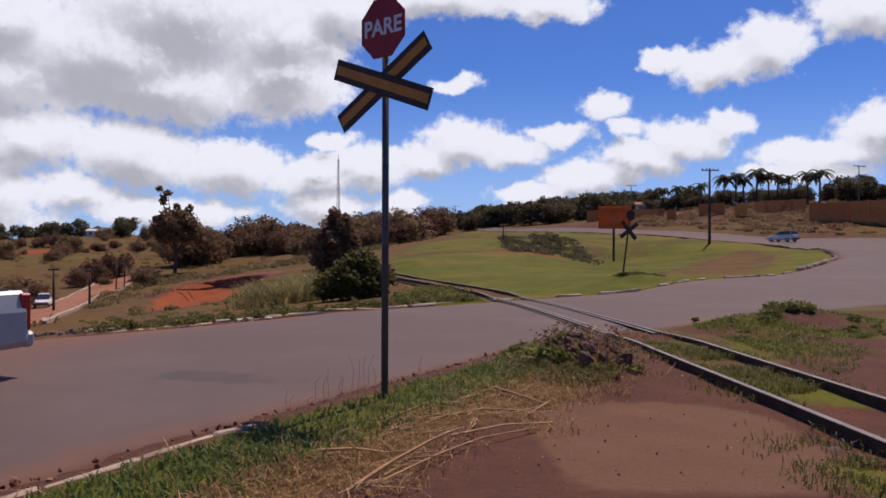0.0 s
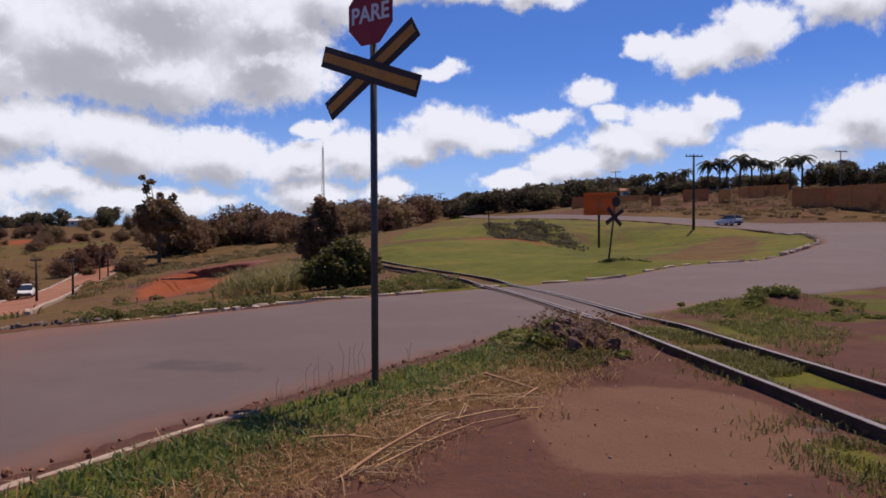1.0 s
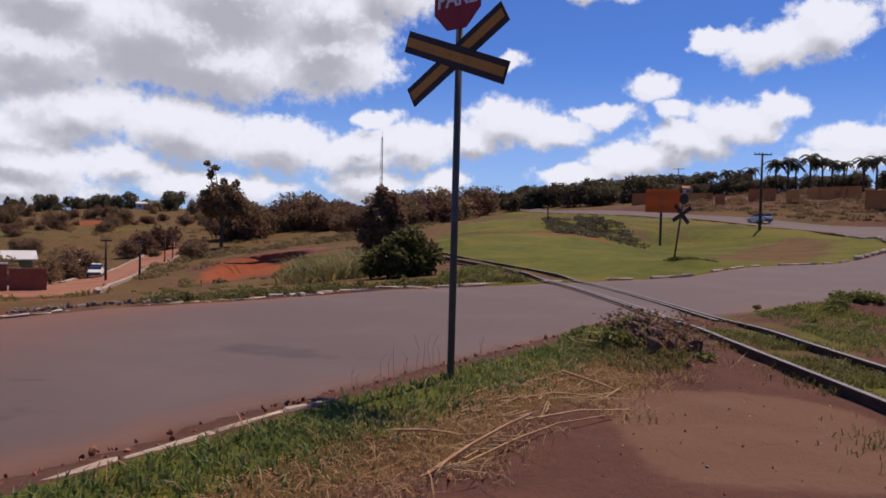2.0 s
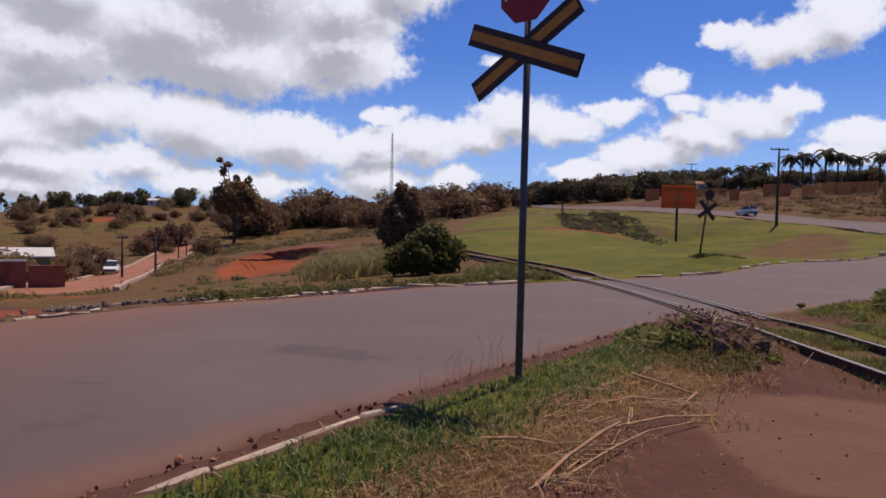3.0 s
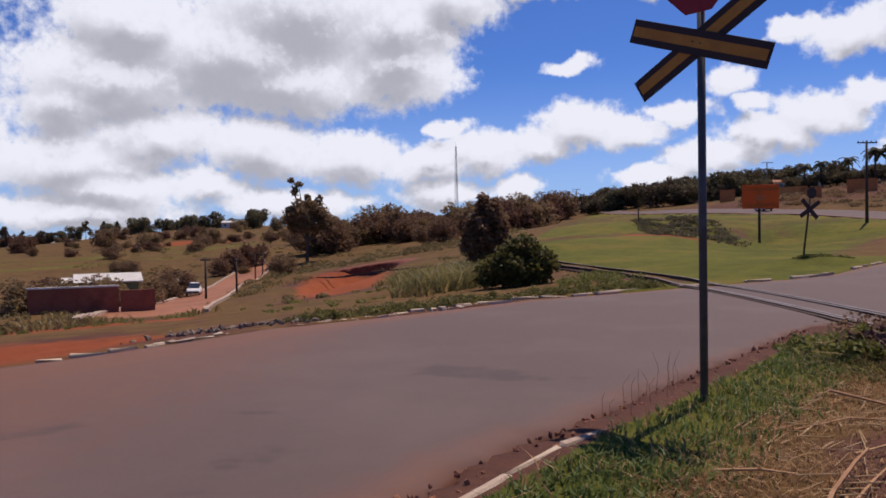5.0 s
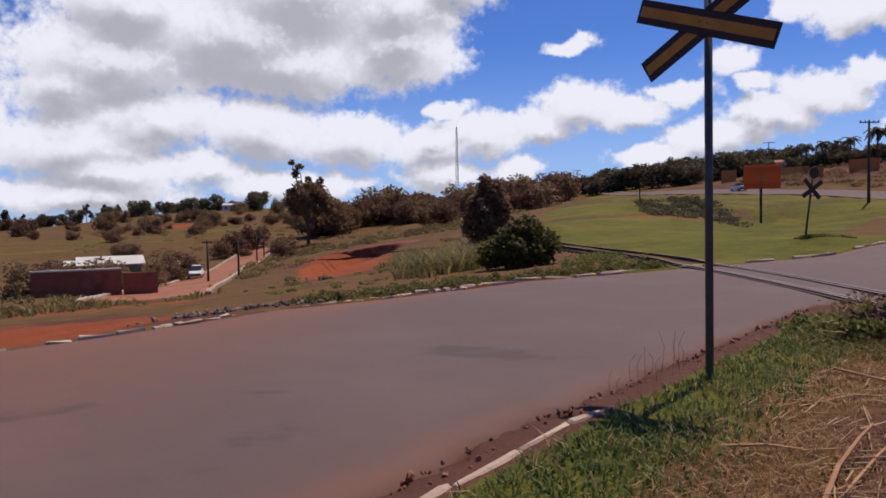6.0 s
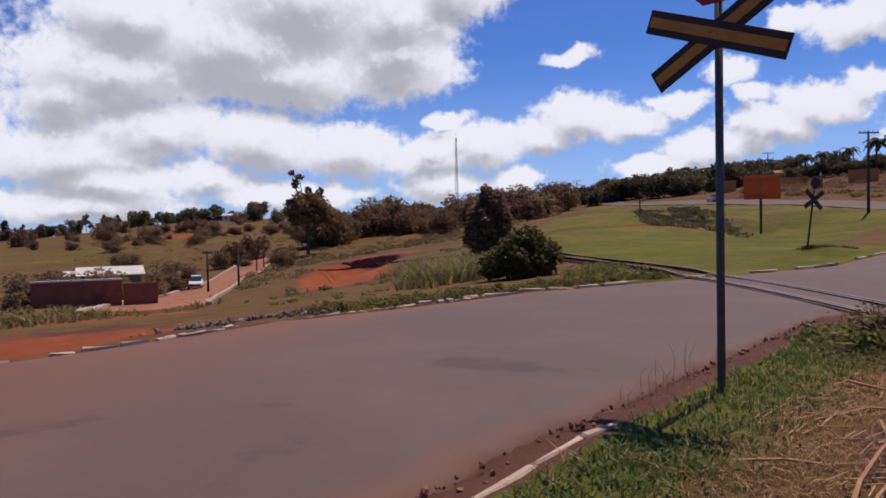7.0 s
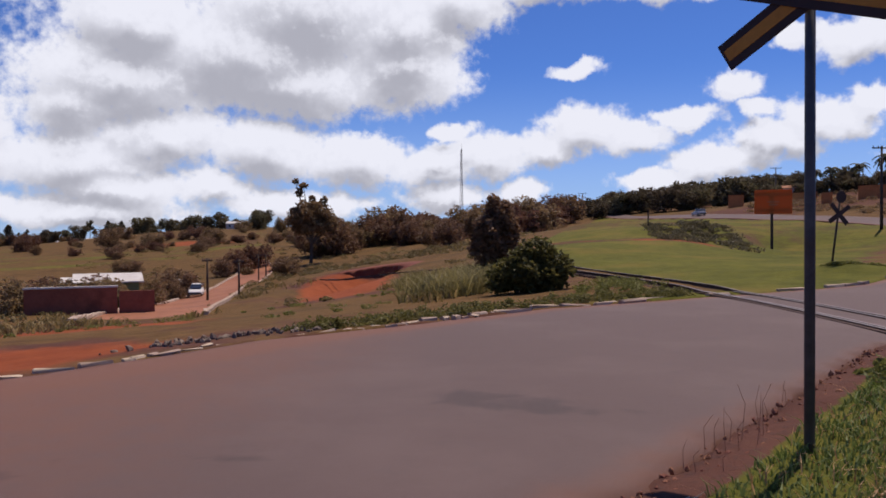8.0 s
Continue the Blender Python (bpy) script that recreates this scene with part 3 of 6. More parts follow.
def build_ground():
    xs, ys = spread(-13, 9, 0.15, -3200, 3200), spread(2.5, 27, 0.15, -2500, 3600)
    gx, gy = np.meshgrid(xs, ys)
    p = np.stack([gx.ravel(), gy.ravel()], 1)
    x, y = p[:, 0], p[:, 1]
    z = ground_height(p)
    near = (np.abs(x) < 120) & (y > -60) & (y < 300)
    on_road = np.zeros(len(p), bool)
    on_road[near] = inside(p[near], ROAD_RING)
    dn, dt = np.full(len(p), 99.0), np.full(len(p), 99.0)
    close = (np.abs(x) < 30) & (y > -20) & (y < 90)
    dn[close], dt[close] = near_verge(p[close]), np.abs(away(p[close], TRACK[::2]))
    z = np.where(on_road, z - 0.16 - 0.002 * np.hypot(x, y), z)
    verge = smooth(0.05, 0.5, dn) * smooth(14, 11, y) * smooth(3.0, 1.5, dn) * ~on_road
    z += 0.05 * verge
    # cover: red channel green growth, green channel dry growth, blue channel bare red earth
    r = np.hypot(x, y)
    n1, n2, n3 = bumps(x, y, 1.1, 4), bumps(x, y, 6.0, 5), bumps(x, y, 26.0, 6)
    green, dry, red = np.zeros(len(p)), np.zeros(len(p)), np.zeros(len(p))
    right_of_far = away(p, FAR_EDGE[::4])
    lawn = (right_of_far < -0.2) & np.where(y < 46, away(p, TRACK[::2]) > 0.9, x > np.interp(y, [46, 60, 75, 100, 140, 200, 300], [-3.6, -5, -6.5, -5.5, -3, 0, 8])) & (y > 20)
    green = np.where(lawn, 0.92 - 0.12 * smooth(60, 140, y), green)
    bare_strip = np.exp(-(((x - 14 - 0.42 * (y - 42)) / 3.5) ** 2)) * smooth(36, 42, y) * smooth(100, 70, y)
    green = np.where(lawn, green + 0.10 * n1 - 0.95 * bare_strip * (0.8 + 0.4 * n2) - 0.16 * (1 + n3) * smooth(40, 70, y), green)
    dry = np.where(lawn, 0.35 + 0.5 * bare_strip, dry)
    scar = np.exp(-(((y - 80 + 0.4 * x - 3 * n2) / 4.5) ** 2)) * smooth(16, 8, x) + 0.6 * np.exp(-(((x - 8) / 5) ** 2 + ((y - 84) / 8) ** 2))
    red = np.where(lawn, 0.62 * scar * (0.8 + n1 * 0.3), red)
    green = np.where(lawn, green - 0.8 * red, green)
    red = np.where(lawn, red + 0.26 * bare_strip * (0.8 + 0.5 * n2), red)
    dry = np.where(lawn, dry - 0.1 * bare_strip, dry)
    # wild land to the left of the line
    wild = (~lawn) & (right_of_far < 0)
    terrace = np.sin(0.55 * y + 0.16 * x + 1.4 * n3) * smooth(50, 80, y)
    green = np.where(wild, 0.18 + 0.24 * n3 + 0.30 * n2 + 0.14 * terrace + 0.34 * smooth(2.4, 0.4, -right_of_far) * smooth(-9, -4, x), green)
    dry = np.where(wild, 0.80 + 0.25 * n2 + 0.15 * n1, dry)
    field = smooth(-85, -120, x) * smooth(130, 170, y) * smooth(265, 235, y)
    green = np.where(wild, green + 0.16 * field, green)
    dry = np.where(wild, dry + 0.2 * field, dry)
    redness = np.exp(-(((x + 13.5) / 4.5) ** 2 + ((y - 12) / 6.5) ** 2)) * 1.3 + np.exp(-(((x + 1.9 + 0.313 * y + 1.2 * n1) / (0.068 * np.maximum(y, 20))) ** 2 + ((y - 68) / 21.0) ** 4)) * 1.25
    redness += 0.9 * np.exp(-(((x + 22) / 7.0) ** 2 + ((y - 30) / 5.0) ** 2)) + 1.1 * np.exp(-(((x + 138) / 22.0) ** 2 + ((y - 248) / 14.0) ** 2)) + 0.8 * np.exp(-(((x + 75) / 20.0) ** 2 + ((y - 62) / 14.0) ** 2))
    red = np.where(wild, redness, red)
    green = np.where(wild, green - redness * 0.9, green)
    dry = np.where(wild, dry - redness * 0.75, dry)
    # slopes beyond the far road
    beyond = (~lawn) & (~wild) & (y > 60)
    red = np.where(beyond, 0.30 + 0.40 * n2, red)
    dry = np.where(beyond, 0.62 + 0.30 * n3 + 0.25 * n2, dry)
    green = np.where(beyond, 0.12 + 0.3 * n3 + 0.5 * smooth(230, 280, y), green)
    # this side of the road
    here = (~lawn) & (~wild) & (y <= 60)
    tuft = smooth(0.36, 0.52, dn) * smooth(1.8, 1.1, dn + 0.25 * n1) * smooth(13.5, 10.5, y)
    heap = np.exp(-(((x - 1.75) / 0.9) ** 2 + ((y - 10.3) / 1.6) ** 2))
    side = smooth(0.4, 0.9, away(p, TRACK[::2])) * (0.45 + 0.3 * n1 + 0.15 * n2)
    between = smooth(0.75, 0.5, dt) * (0.52 + 0.25 * n1) * smooth(6, 8, y)
    corner = 0.62 * np.exp(-(((x - 3.05) / 0.45) ** 2 + ((y - 5.0) / 1.0) ** 2))
    green = np.where(here, np.maximum.reduce([tuft * 0.9, heap * 0.6, side * smooth(9, 11, y), between, corner]), green)
    dry = np.where(here, 0.85 * smooth(0.6, 0.85, dn) * smooth(2.9, 1.6, dn + 0.3 * n1) * smooth(12.5, 10, y), dry)
    red = np.where(here, 0.55 * np.exp(-(((x - 4.0) / 0.35) ** 2 + ((y - 7.6) / 1.4) ** 2)) + 0.30 * smooth(0.75, 0.5, np.abs(dn)), red)
    worn = np.where(here, 1.15 * np.exp(-(((x - 1.95 - 0.12 * n1) / 1.25) ** 4 + ((y - 6.2) / 1.55) ** 4)), 0)
    idx = np.arange(len(p)).reshape(gx.shape)
    faces = np.stack([idx[:-1, :-1], idx[:-1, 1:], idx[1:, 1:], idx[1:, :-1]], -1).reshape(-1, 4)
    me = bpy.data.meshes.new("ground")
    me.from_pydata(np.column_stack([p, z]).tolist(), [], faces.tolist())
    me.polygons.foreach_set("use_smooth", [True] * len(me.polygons))
    att = me.color_attributes.new("cover", "FLOAT_COLOR", "POINT")
    att.data.foreach_set("color", np.column_stack([green, dry, red, worn]).clip(0, 1).ravel())
    me.materials.append(LAND)
    tagged(new("ground", me), "rolling red earth with patchy green and dry grass", "ground", kind="structure")


def build_road():
    n = 26
    t = np.linspace(0, 1, n)
    rag_a = 0.10 * bumps(np.arange(len(EDGE_A)) * 1.0, np.zeros(len(EDGE_A)), 1.7, 1)
    rag_b = 0.10 * bumps(np.arange(len(EDGE_B)) * 1.0, np.zeros(len(EDGE_B)), 1.3, 2)
    d = EDGE_B - EDGE_A
    w = np.linalg.norm(d, axis=1)
    u = d / w[:, None]
    a, b = EDGE_A + u * rag_a[:, None], EDGE_B + u * rag_b[:, None]
    p = (a[:, None] + (b - a)[:, None] * t[None, :, None]).reshape(-1, 2)
    z = land(p) + 0.012 - 0.04 * (np.abs(np.tile(t, len(a)) - 0.5) * 2) ** 6
    in_m = np.minimum(np.tile(t, len(a)), 1 - np.tile(t, len(a))) * np.repeat(w, n)
    far_m = np.tile(t, len(a)) * np.repeat(w, n)
    dust = smooth(1.7, 0.1, far_m) * 1.0 + smooth(1.0, 0.0, np.repeat(w, n) - far_m) * 0.7
    dust += 0.5 * np.exp(-(((p[:, 0] - 5.5) / 2.2) ** 2 + ((p[:, 1] - 17.0) / 1.6) ** 2)) + 0.72 * smooth(-1.5, -8, p[:, 0])
    oil = np.zeros(len(p))
    for x, y, sx, sy in ((-3.75, 5.2, 0.45, 0.35), (-4.25, 5.65, 0.5, 0.28), (-2.7, 8.9, 0.9, 0.35), (-3.3, 9.4, 0.6, 0.3), (-4.7, 6.9, 0.6, 0.12), (-5.6, 6.2, 0.5, 0.15), (-6.6, 5.4, 0.6, 0.2)):
        oil += 0.85 * np.exp(-(((p[:, 0] - x) / sx) ** 2 + ((p[:, 1] - y) / sy) ** 2))
    idx = np.arange(len(p)).reshape(len(a), n)
    faces = np.stack([idx[:-1, :-1], idx[:-1, 1:], idx[1:, 1:], idx[1:, :-1]], -1).reshape(-1, 4)
    verts = np.column_stack([p, z]).tolist()
    faces = faces.tolist()
    # the slab's broken edges
    for col, flip in ((0, False), (n - 1, True)):
        base = len(verts)
        for k in range(len(a)):
            x, y, zz = verts[idx[k, col]]
            verts.append([x, y, zz - 0.12])
        for k in range(len(a) - 1):
            f = [int(idx[k, col]), int(idx[k + 1, col]), base + k + 1, base + k]
            faces.append(f[::-1] if flip else f)
    extra = len(verts) - len(p)
    me = bpy.data.meshes.new("road")
    me.from_pydata(verts, [], faces)
    me.polygons.foreach_set("use_smooth", [True] * len(me.polygons))
    att = me.color_attributes.new("wear", "FLOAT_COLOR", "POINT")
    col = np.column_stack([dust, oil, np.zeros(len(p)), np.ones(len(p))]).clip(0, 1)
    col = np.concatenate([col, np.tile([[0.9, 0, 0, 1]], (extra, 1))])
    att.data.foreach_set("color", col.ravel())
    me.materials.append(ASPHALT)
    tagged(new("road", me), "curving grey asphalt road dusted with red soil", "road", kind="structure")


def build_dirt_road():
    left = DIRT_ROAD
    d = np.gradient(left, axis=0)
    d /= np.linalg.norm(d, axis=1)[:, None]
    nrm = np.stack([d[:, 1], -d[:, 0]], 1)
    n = 7
    p = np.concatenate([left + nrm * s for s in np.linspace(-3.0, 4.2, n)])
    z = ground_height(p) + np.tile(0.10 - 0.25 * smooth(8, 0, np.arange(len(left)) * 2.0), n)
    m = len(left)
    idx = np.arange(m * n).reshape(n, m)
    faces = np.stack([idx[:-1, :-1], idx[:-1, 1:], idx[1:, 1:], idx[1:, :-1]], -1).reshape(-1, 4)
    ob = arrays("dirt_road", np.column_stack([p, z]), faces, RED_ROAD, smooth=True)
    tagged(ob, "unpaved red earth road running down into the valley", "dirt road", kind="structure")
    # pale kerb along its far side
    bm = bmesh.new()
    for side, w in ((-3.2, 0.5), (4.3, 0.3)):
        q = left + nrm * side
        for a, b in zip(q, q[1:]):
            mid, ln = (a + b) / 2, np.linalg.norm(b - a)
            zz = ground_at(*mid) + 0.08
            box(bm, (w, ln + 0.1, 0.4), Matrix.Translation((*mid, zz)) @ Matrix.Rotation(math.atan2(-(b - a)[0], (b - a)[1]), 4, "Z"))
    tagged(part("valley_kerb", bm, KERB), "pale concrete kerbs along the unpaved road", "kerb", kind="structure")


RED_ROAD = material("red_road", ((0.22, 0.080, 0.038), (0.33, 0.140, 0.074)), 0.25, stain=(0.17, 0.06, 0.03))
def build_scarp():
    """The eroded earth face at the back of the borrow pit, curving towards the viewer on one side."""
    line = even(curve([(-31.0, 86.6), (-28.6, 87.2), (-26.0, 87.4), (-23.6, 86.8), (-21.8, 84.4), (-20.6, 80.5)], 0.2), 70)
    d = np.gradient(line, axis=0)
    d /= np.linalg.norm(d, axis=1)[:, None]
    out = np.stack([d[:, 1], -d[:, 0]], 1)
    s = np.linspace(0, 1, len(line))
    rise = 2.2 * smooth(0, 0.28, s) * smooth(1.0, 0.6, s) * (1 + 0.12 * bumps(s * 30, s * 0, 1.0))
    foot = np.minimum(ground_height(line), land(line) - rise) - 0.1
    rows = []
    for v in np.linspace(0, 1, 12):
        q = line + out * (0.9 * (1 - v) ** 2 + 0.22 * bumps(s * 60, np.full(70, v * 6), 1.0, 3))[:, None]
        rows.append(np.column_stack([q, foot + (rise + 0.1) * v]))
    for k in (1, 2, 3):
        q = line - out * 1.3 * k
        rows.append(np.column_stack([q, np.maximum(foot + rise + 0.1 - 0.05 * k, land(q) - 0.5 * (k == 3))]))
    p = np.concatenate(rows)
    idx = np.arange(len(p)).reshape(len(rows), 70)
    faces = np.stack([idx[:-1, :-1], idx[:-1, 1:], idx[1:, 1:], idx[1:, :-1]], -1).reshape(-1, 4)
    ob = arrays("earth_scarp", p, faces, SCARP, smooth=True)
    tagged(ob, "eroded dark red earth face of a small borrow pit", "earth bank", kind="structure")


SCARP = material("scarp_earth", ((0.115, 0.026, 0.014), (0.200, 0.054, 0.026)), 0.7, bump=0.5, bump_scale=3.0)
build_ground()
build_scarp()
build_road()
build_dirt_road()


# ---- railway ----
def rail_mesh(name, line, offset, lift, parent=None):
    """A flat-bottomed rail swept along the line; lift: railhead above the land, by place."""
    d = np.gradient(line, axis=0)
    d /= np.linalg.norm(d, axis=1)[:, None]
    nrm = np.stack([d[:, 1], -d[:, 0]], 1)
    prof = [(-0.055, -0.14), (0.055, -0.14), (0.055, -0.128), (0.012, -0.11), (0.012, -0.04), (0.035, -0.03), (0.035, -0.004), (0.028, 0.0),
            (-0.028, 0.0), (-0.035, -0.004), (-0.035, -0.03), (-0.012, -0.04), (-0.012, -0.11), (-0.055, -0.128)]
    k = len(prof)
    base = land(line)
    verts, faces = [], []
    for i, p in enumerate(line):
        for s, h in prof:
            q = p + nrm[i] * (offset + s)
            verts.append((q[0], q[1], base[i] + lift(p) + h))
    for i in range(len(line) - 1):
        for j in range(k):
            faces.append((i * k + j, i * k + (j + 1) % k, (i + 1) * k + (j + 1) % k, (i + 1) * k + j))
    ob = arrays(name, verts, faces, RUST, parent)
    ob.data.materials.append(STEEL_TOP)
    for f in ob.data.polygons:
        if f.index % k in (6, 7, 8):
            f.material_index = 1
    return ob


def lift_of(p):
    return 0.05 + 0.07 * float(smooth(14.5, 11.5, p[1])) + 0.09 * float(smooth(24, 27, p[1]))


track = empty("railway_track", Matrix(), "single metre-gauge track with worn steel rails in red soil", "railway track", kind="structure")
for side in (-0.535, 0.535):
    rail_mesh("rail", TRACK, side, lift_of, track)
CROSSING = TRACK[(TRACK[:, 1] > 13.2) & (TRACK[:, 1] < 25.2)]
for side in (-0.535 + 0.14, 0.535 - 0.14):
    rail_mesh("guard_rail", CROSSING, side, lambda p: 0.045, track)


def flangeway(offset, width):
    """Dirt-filled gap beside a rail in the crossing."""
    d = np.gradient(CROSSING, axis=0)
    d /= np.linalg.norm(d, axis=1)[:, None]
    nrm = np.stack([d[:, 1], -d[:, 0]], 1)
    z = land(CROSSING) + 0.021
    v = [(*(CROSSING[i] + nrm[i] * (offset + s)), z[i] - dz) for i in range(len(CROSSING)) for s, dz in ((-width / 2, 0), (width / 2, 0), (width / 2, 0.03), (-width / 2, 0.03))]
    f = [(i * 4 + a, i * 4 + b, i * 4 + 4 + b, i * 4 + 4 + a) for i in range(len(CROSSING) - 1) for a, b in ((0, 1), (1, 2), (2, 3), (3, 0))]
    arrays("flangeway", v, f, RUST, track)


for side in (-0.465, 0.465):
    flangeway(side, 0.075)
for side in (-0.63, 0.63):
    flangeway(side, 0.10)


def build_sleepers():
    line = even(TRACK, int(np.linalg.norm(np.diff(TRACK, axis=0), axis=1).sum() / 0.62))
    for i in range(1, len(line) - 1):
        x, y = line[i]
        if y < 4.5 or 13.5 < y < 25 or y > 60:
            continue
        d = line[i + 1] - line[i - 1]
        bm = bmesh.new()
        a = math.atan2(-d[0], d[1]) + random.uniform(-0.03, 0.03)
        zz = land([(x, y)])[0] + lift_of(line[i]) - 0.14 - 0.045 - random.uniform(0, 0.03)
        box(bm, (1.9, 0.2, 0.12), Matrix.Translation((x, y, zz)) @ Matrix.Rotation(a, 4, "Z"), 0.012)
        part("sleeper", bm, STONE_DARK, track)


build_sleepers()


# ---- the crossing sign ----
def octagon(bm, r, thick, m):
    ring = [(r * math.cos(radians(22.5 + 45 * k)), r * math.sin(radians(22.5 + 45 * k))) for k in range(8)]
    front = [bm.verts.new(m @ Vector((x, 0, z))) for x, z in ring]
    back = [bm.verts.new(m @ Vector((x, thick, z))) for x, z in ring]
    bm.faces.new(front)
    bm.faces.new(back[::-1])
    for k in range(8):
        bm.faces.new((front[k], back[k], back[(k + 1) % 8], front[(k + 1) % 8]))
    bmesh.ops.recalc_face_normals(bm, faces=bm.faces)


def text_part(name, words, size, m, mat, parent):
    data = bpy.data.curves.new(name, "FONT")
    data.body, data.size, data.align_x, data.align_y, data.extrude = words, size, "CENTER", "CENTER", 0.001
    data.offset = 0.006
    tmp = new(name + "_tmp", data)
    me = bpy.data.meshes.new_from_object(tmp.evaluated_get(bpy.context.evaluated_depsgraph_get()))
    bpy.data.objects.remove(tmp)
    bpy.data.curves.remove(data)
    me.materials.clear()
    me.materials.append(mat)
    ob = new(name, me)
    ob.matrix_basis, ob.parent = m, parent
    return ob


def blade(parent, angle, y, length=1.43, width=0.225):
    """One arm of the crossbuck: a dark board with an amber stripe and a dark back."""
    turn = Matrix.Translation((0, y, 3.3)) @ Matrix.Rotation(radians(angle), 4, "Y")
    bm = bmesh.new()
    box(bm, (length, 0.012, width), turn, 0.002)
    board = part("blade", bm, SIGN_DARK, parent)
    bm = bmesh.new()
    box(bm, (length - 0.05, 0.003, width * 0.42), turn @ Matrix.Translation((0, -0.0085, 0)))
    part("stripe", bm, SIGN_AMBER, board, "amber stripe")
    for x in (-0.04, 0.04):
        bm = bmesh.new()
        rod(bm, turn @ Vector((x, -0.006, 0.0)), turn @ Vector((x, -0.016, 0.0)), 0.009, seg=6)
        part("bolt", bm, GALV, board)


# the sign's right edge lies nearer to the viewer: it faces along the road
sign = empty("crossing_sign", pose(*SIGN_AT, 0, 0, -38.1), "grey post with red octagonal stop sign above amber and black crossbuck", "traffic sign")
bm = bmesh.new()
rod(bm, (0, 0.045, -0.3), (0, 0.045, 4.12), 0.037, 0.036, 16)
part("post", bm, GALV, sign, smooth=True)
bm = bmesh.new()
rod(bm, (0, 0.045, 4.12), (0, 0.045, 4.13), 0.041, 0.038, 16)
part("post_cap", bm, GALV, sign)
blade(sign, 20, -0.026)
blade(sign, -30, -0.004)
bm = bmesh.new()
octagon(bm, 0.335, 0.004, Matrix.Translation((0, -0.002, 3.885)))
plate = part("octagon_plate", bm, SIGN_RED, sign, "red octagonal stop plate")
bm = bmesh.new()
for k in range(8):
    a0, a1 = radians(22.5 + 45 * k), radians(67.5 + 45 * k)
    for r0, r1 in ((0.312, 0.322),):
        q = [(r * math.cos(a), -0.0035, 3.885 + r * math.sin(a)) for r, a in ((r0, a0), (r1, a0), (r1, a1), (r0, a1))]
        bm.faces.new([bm.verts.new(v) for v in q])
part("border", bm, SIGN_RED, plate)
text_part("lettering", "PARE", 0.235, pose(0, -0.006, 3.885, 90, 0, 0), SIGN_WHITE, plate)
for z in (3.78, 3.99):
    bm = bmesh.new()
    box(bm, (0.10, 0.012, 0.03), Matrix.Translation((0, 0.006, z)))
    part("clamp", bm, GALV, sign)


# ---- crossbuck across the road, orange panel, poles ----
def far_crossbuck(x, y):
    z = ground_at(x, y)
    th = empty("crossbuck_sign", pose(x, y, z, 2.0, 6.5, 24), "leaning crossbuck on a slim post seen from its dark back", "traffic sign")
    bm = bmesh.new()
    rod(bm, (0, 0, -0.2), (0, 0, 3.0), 0.042, 0.04, 10)
    part("post", bm, WOOD_POLE, th, smooth=True)
    for a, yy in ((40, -0.05), (-40, -0.066)):
        bm = bmesh.new()
        box(bm, (1.1, 0.012, 0.19), Matrix.Translation((0, yy, 2.05)) @ Matrix.Rotation(radians(a), 4, "Y"), 0.003)
        part("blade", bm, SIGN_DARK, th)
    bm = bmesh.new()
    octagon(bm, 0.25, 0.004, Matrix.Translation((0, -0.055, 2.72)))
    part("octagon_plate", bm, SIGN_DARK, th, "dark back of an octagonal plate")


def orange_panel(x, y):
    z = ground_at(x, y)
    th = empty("orange_billboard", pose(x, y, z, 0, 0, -9), "large faded orange billboard on a dark wooden post", "billboard")
    bm = bmesh.new()
    box(bm, (0.28, 0.28, 7.2), Matrix.Translation((-0.12, 0.2, 3.0)), 0.02)
    part("post", bm, WOOD_POLE, th)
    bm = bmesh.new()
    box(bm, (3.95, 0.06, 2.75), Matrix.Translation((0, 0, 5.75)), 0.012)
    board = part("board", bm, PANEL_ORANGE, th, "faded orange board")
    bm = bmesh.new()
    for k, w in enumerate((1.25, 1.0)):
        box(bm, (w, 0.008, 0.17), Matrix.Translation((0, -0.036, 5.75 - 0.32 * k)))
    part("writing_bar", bm, material("worn_writing", ((0.50, 0.17, 0.06), (0.56, 0.22, 0.09)), 3.0), board, "worn pale writing")
    for zz in (4.85, 6.65):
        bm = bmesh.new()
        box(bm, (3.7, 0.06, 0.15), Matrix.Translation((0, 0.06, zz)), 0.006)
        part("batten", bm, WOOD_POLE, th)


def utility_pole(x, y, height, arm=1.8, turn=0, wood=True, arms=1):
    th = empty("utility_pole", pose(x, y, ground_at(x, y), 0, 0, turn), "dark utility pole with a crossarm standing in the grass", "utility pole", "utility poles")
    mat = WOOD_POLE if wood else CONCRETE_POLE
    bm = bmesh.new()
    rod(bm, (0, 0, -0.5), (0, 0, height), 0.2 if height > 8 else 0.13, 0.12 if height > 8 else 0.09, 10)
    part("shaft", bm, mat, th, smooth=True)
    for k in range(arms):
        zz = height - 0.25 - 0.8 * k
        bm = bmesh.new()
        box(bm, (arm, 0.12, 0.14), Matrix.Translation((0, -0.12, zz)), 0.01)
        bar = part("crossarm", bm, mat, th)
        for s in (-0.45, -0.2, 0.2, 0.45):
            bm = bmesh.new()
            rod(bm, (s * arm, -0.12, zz + 0.07), (s * arm, -0.12, zz + 0.25), 0.06, 0.04, 6)
            part("insulator", bm, GREY_RUBBLE, bar)


def marker_post(x, y, height, r=0.09):
    th = empty("wooden_post", pose(x, y, ground_at(x, y), 0, 0, 0), "short dark wooden post in rough grass", "post", "posts")
    bm = bmesh.new()
    rod(bm, (0, 0, -0.3), (0, 0, height), r, r * 0.85, 8)
    part("shaft", bm, WOOD_POLE, th)


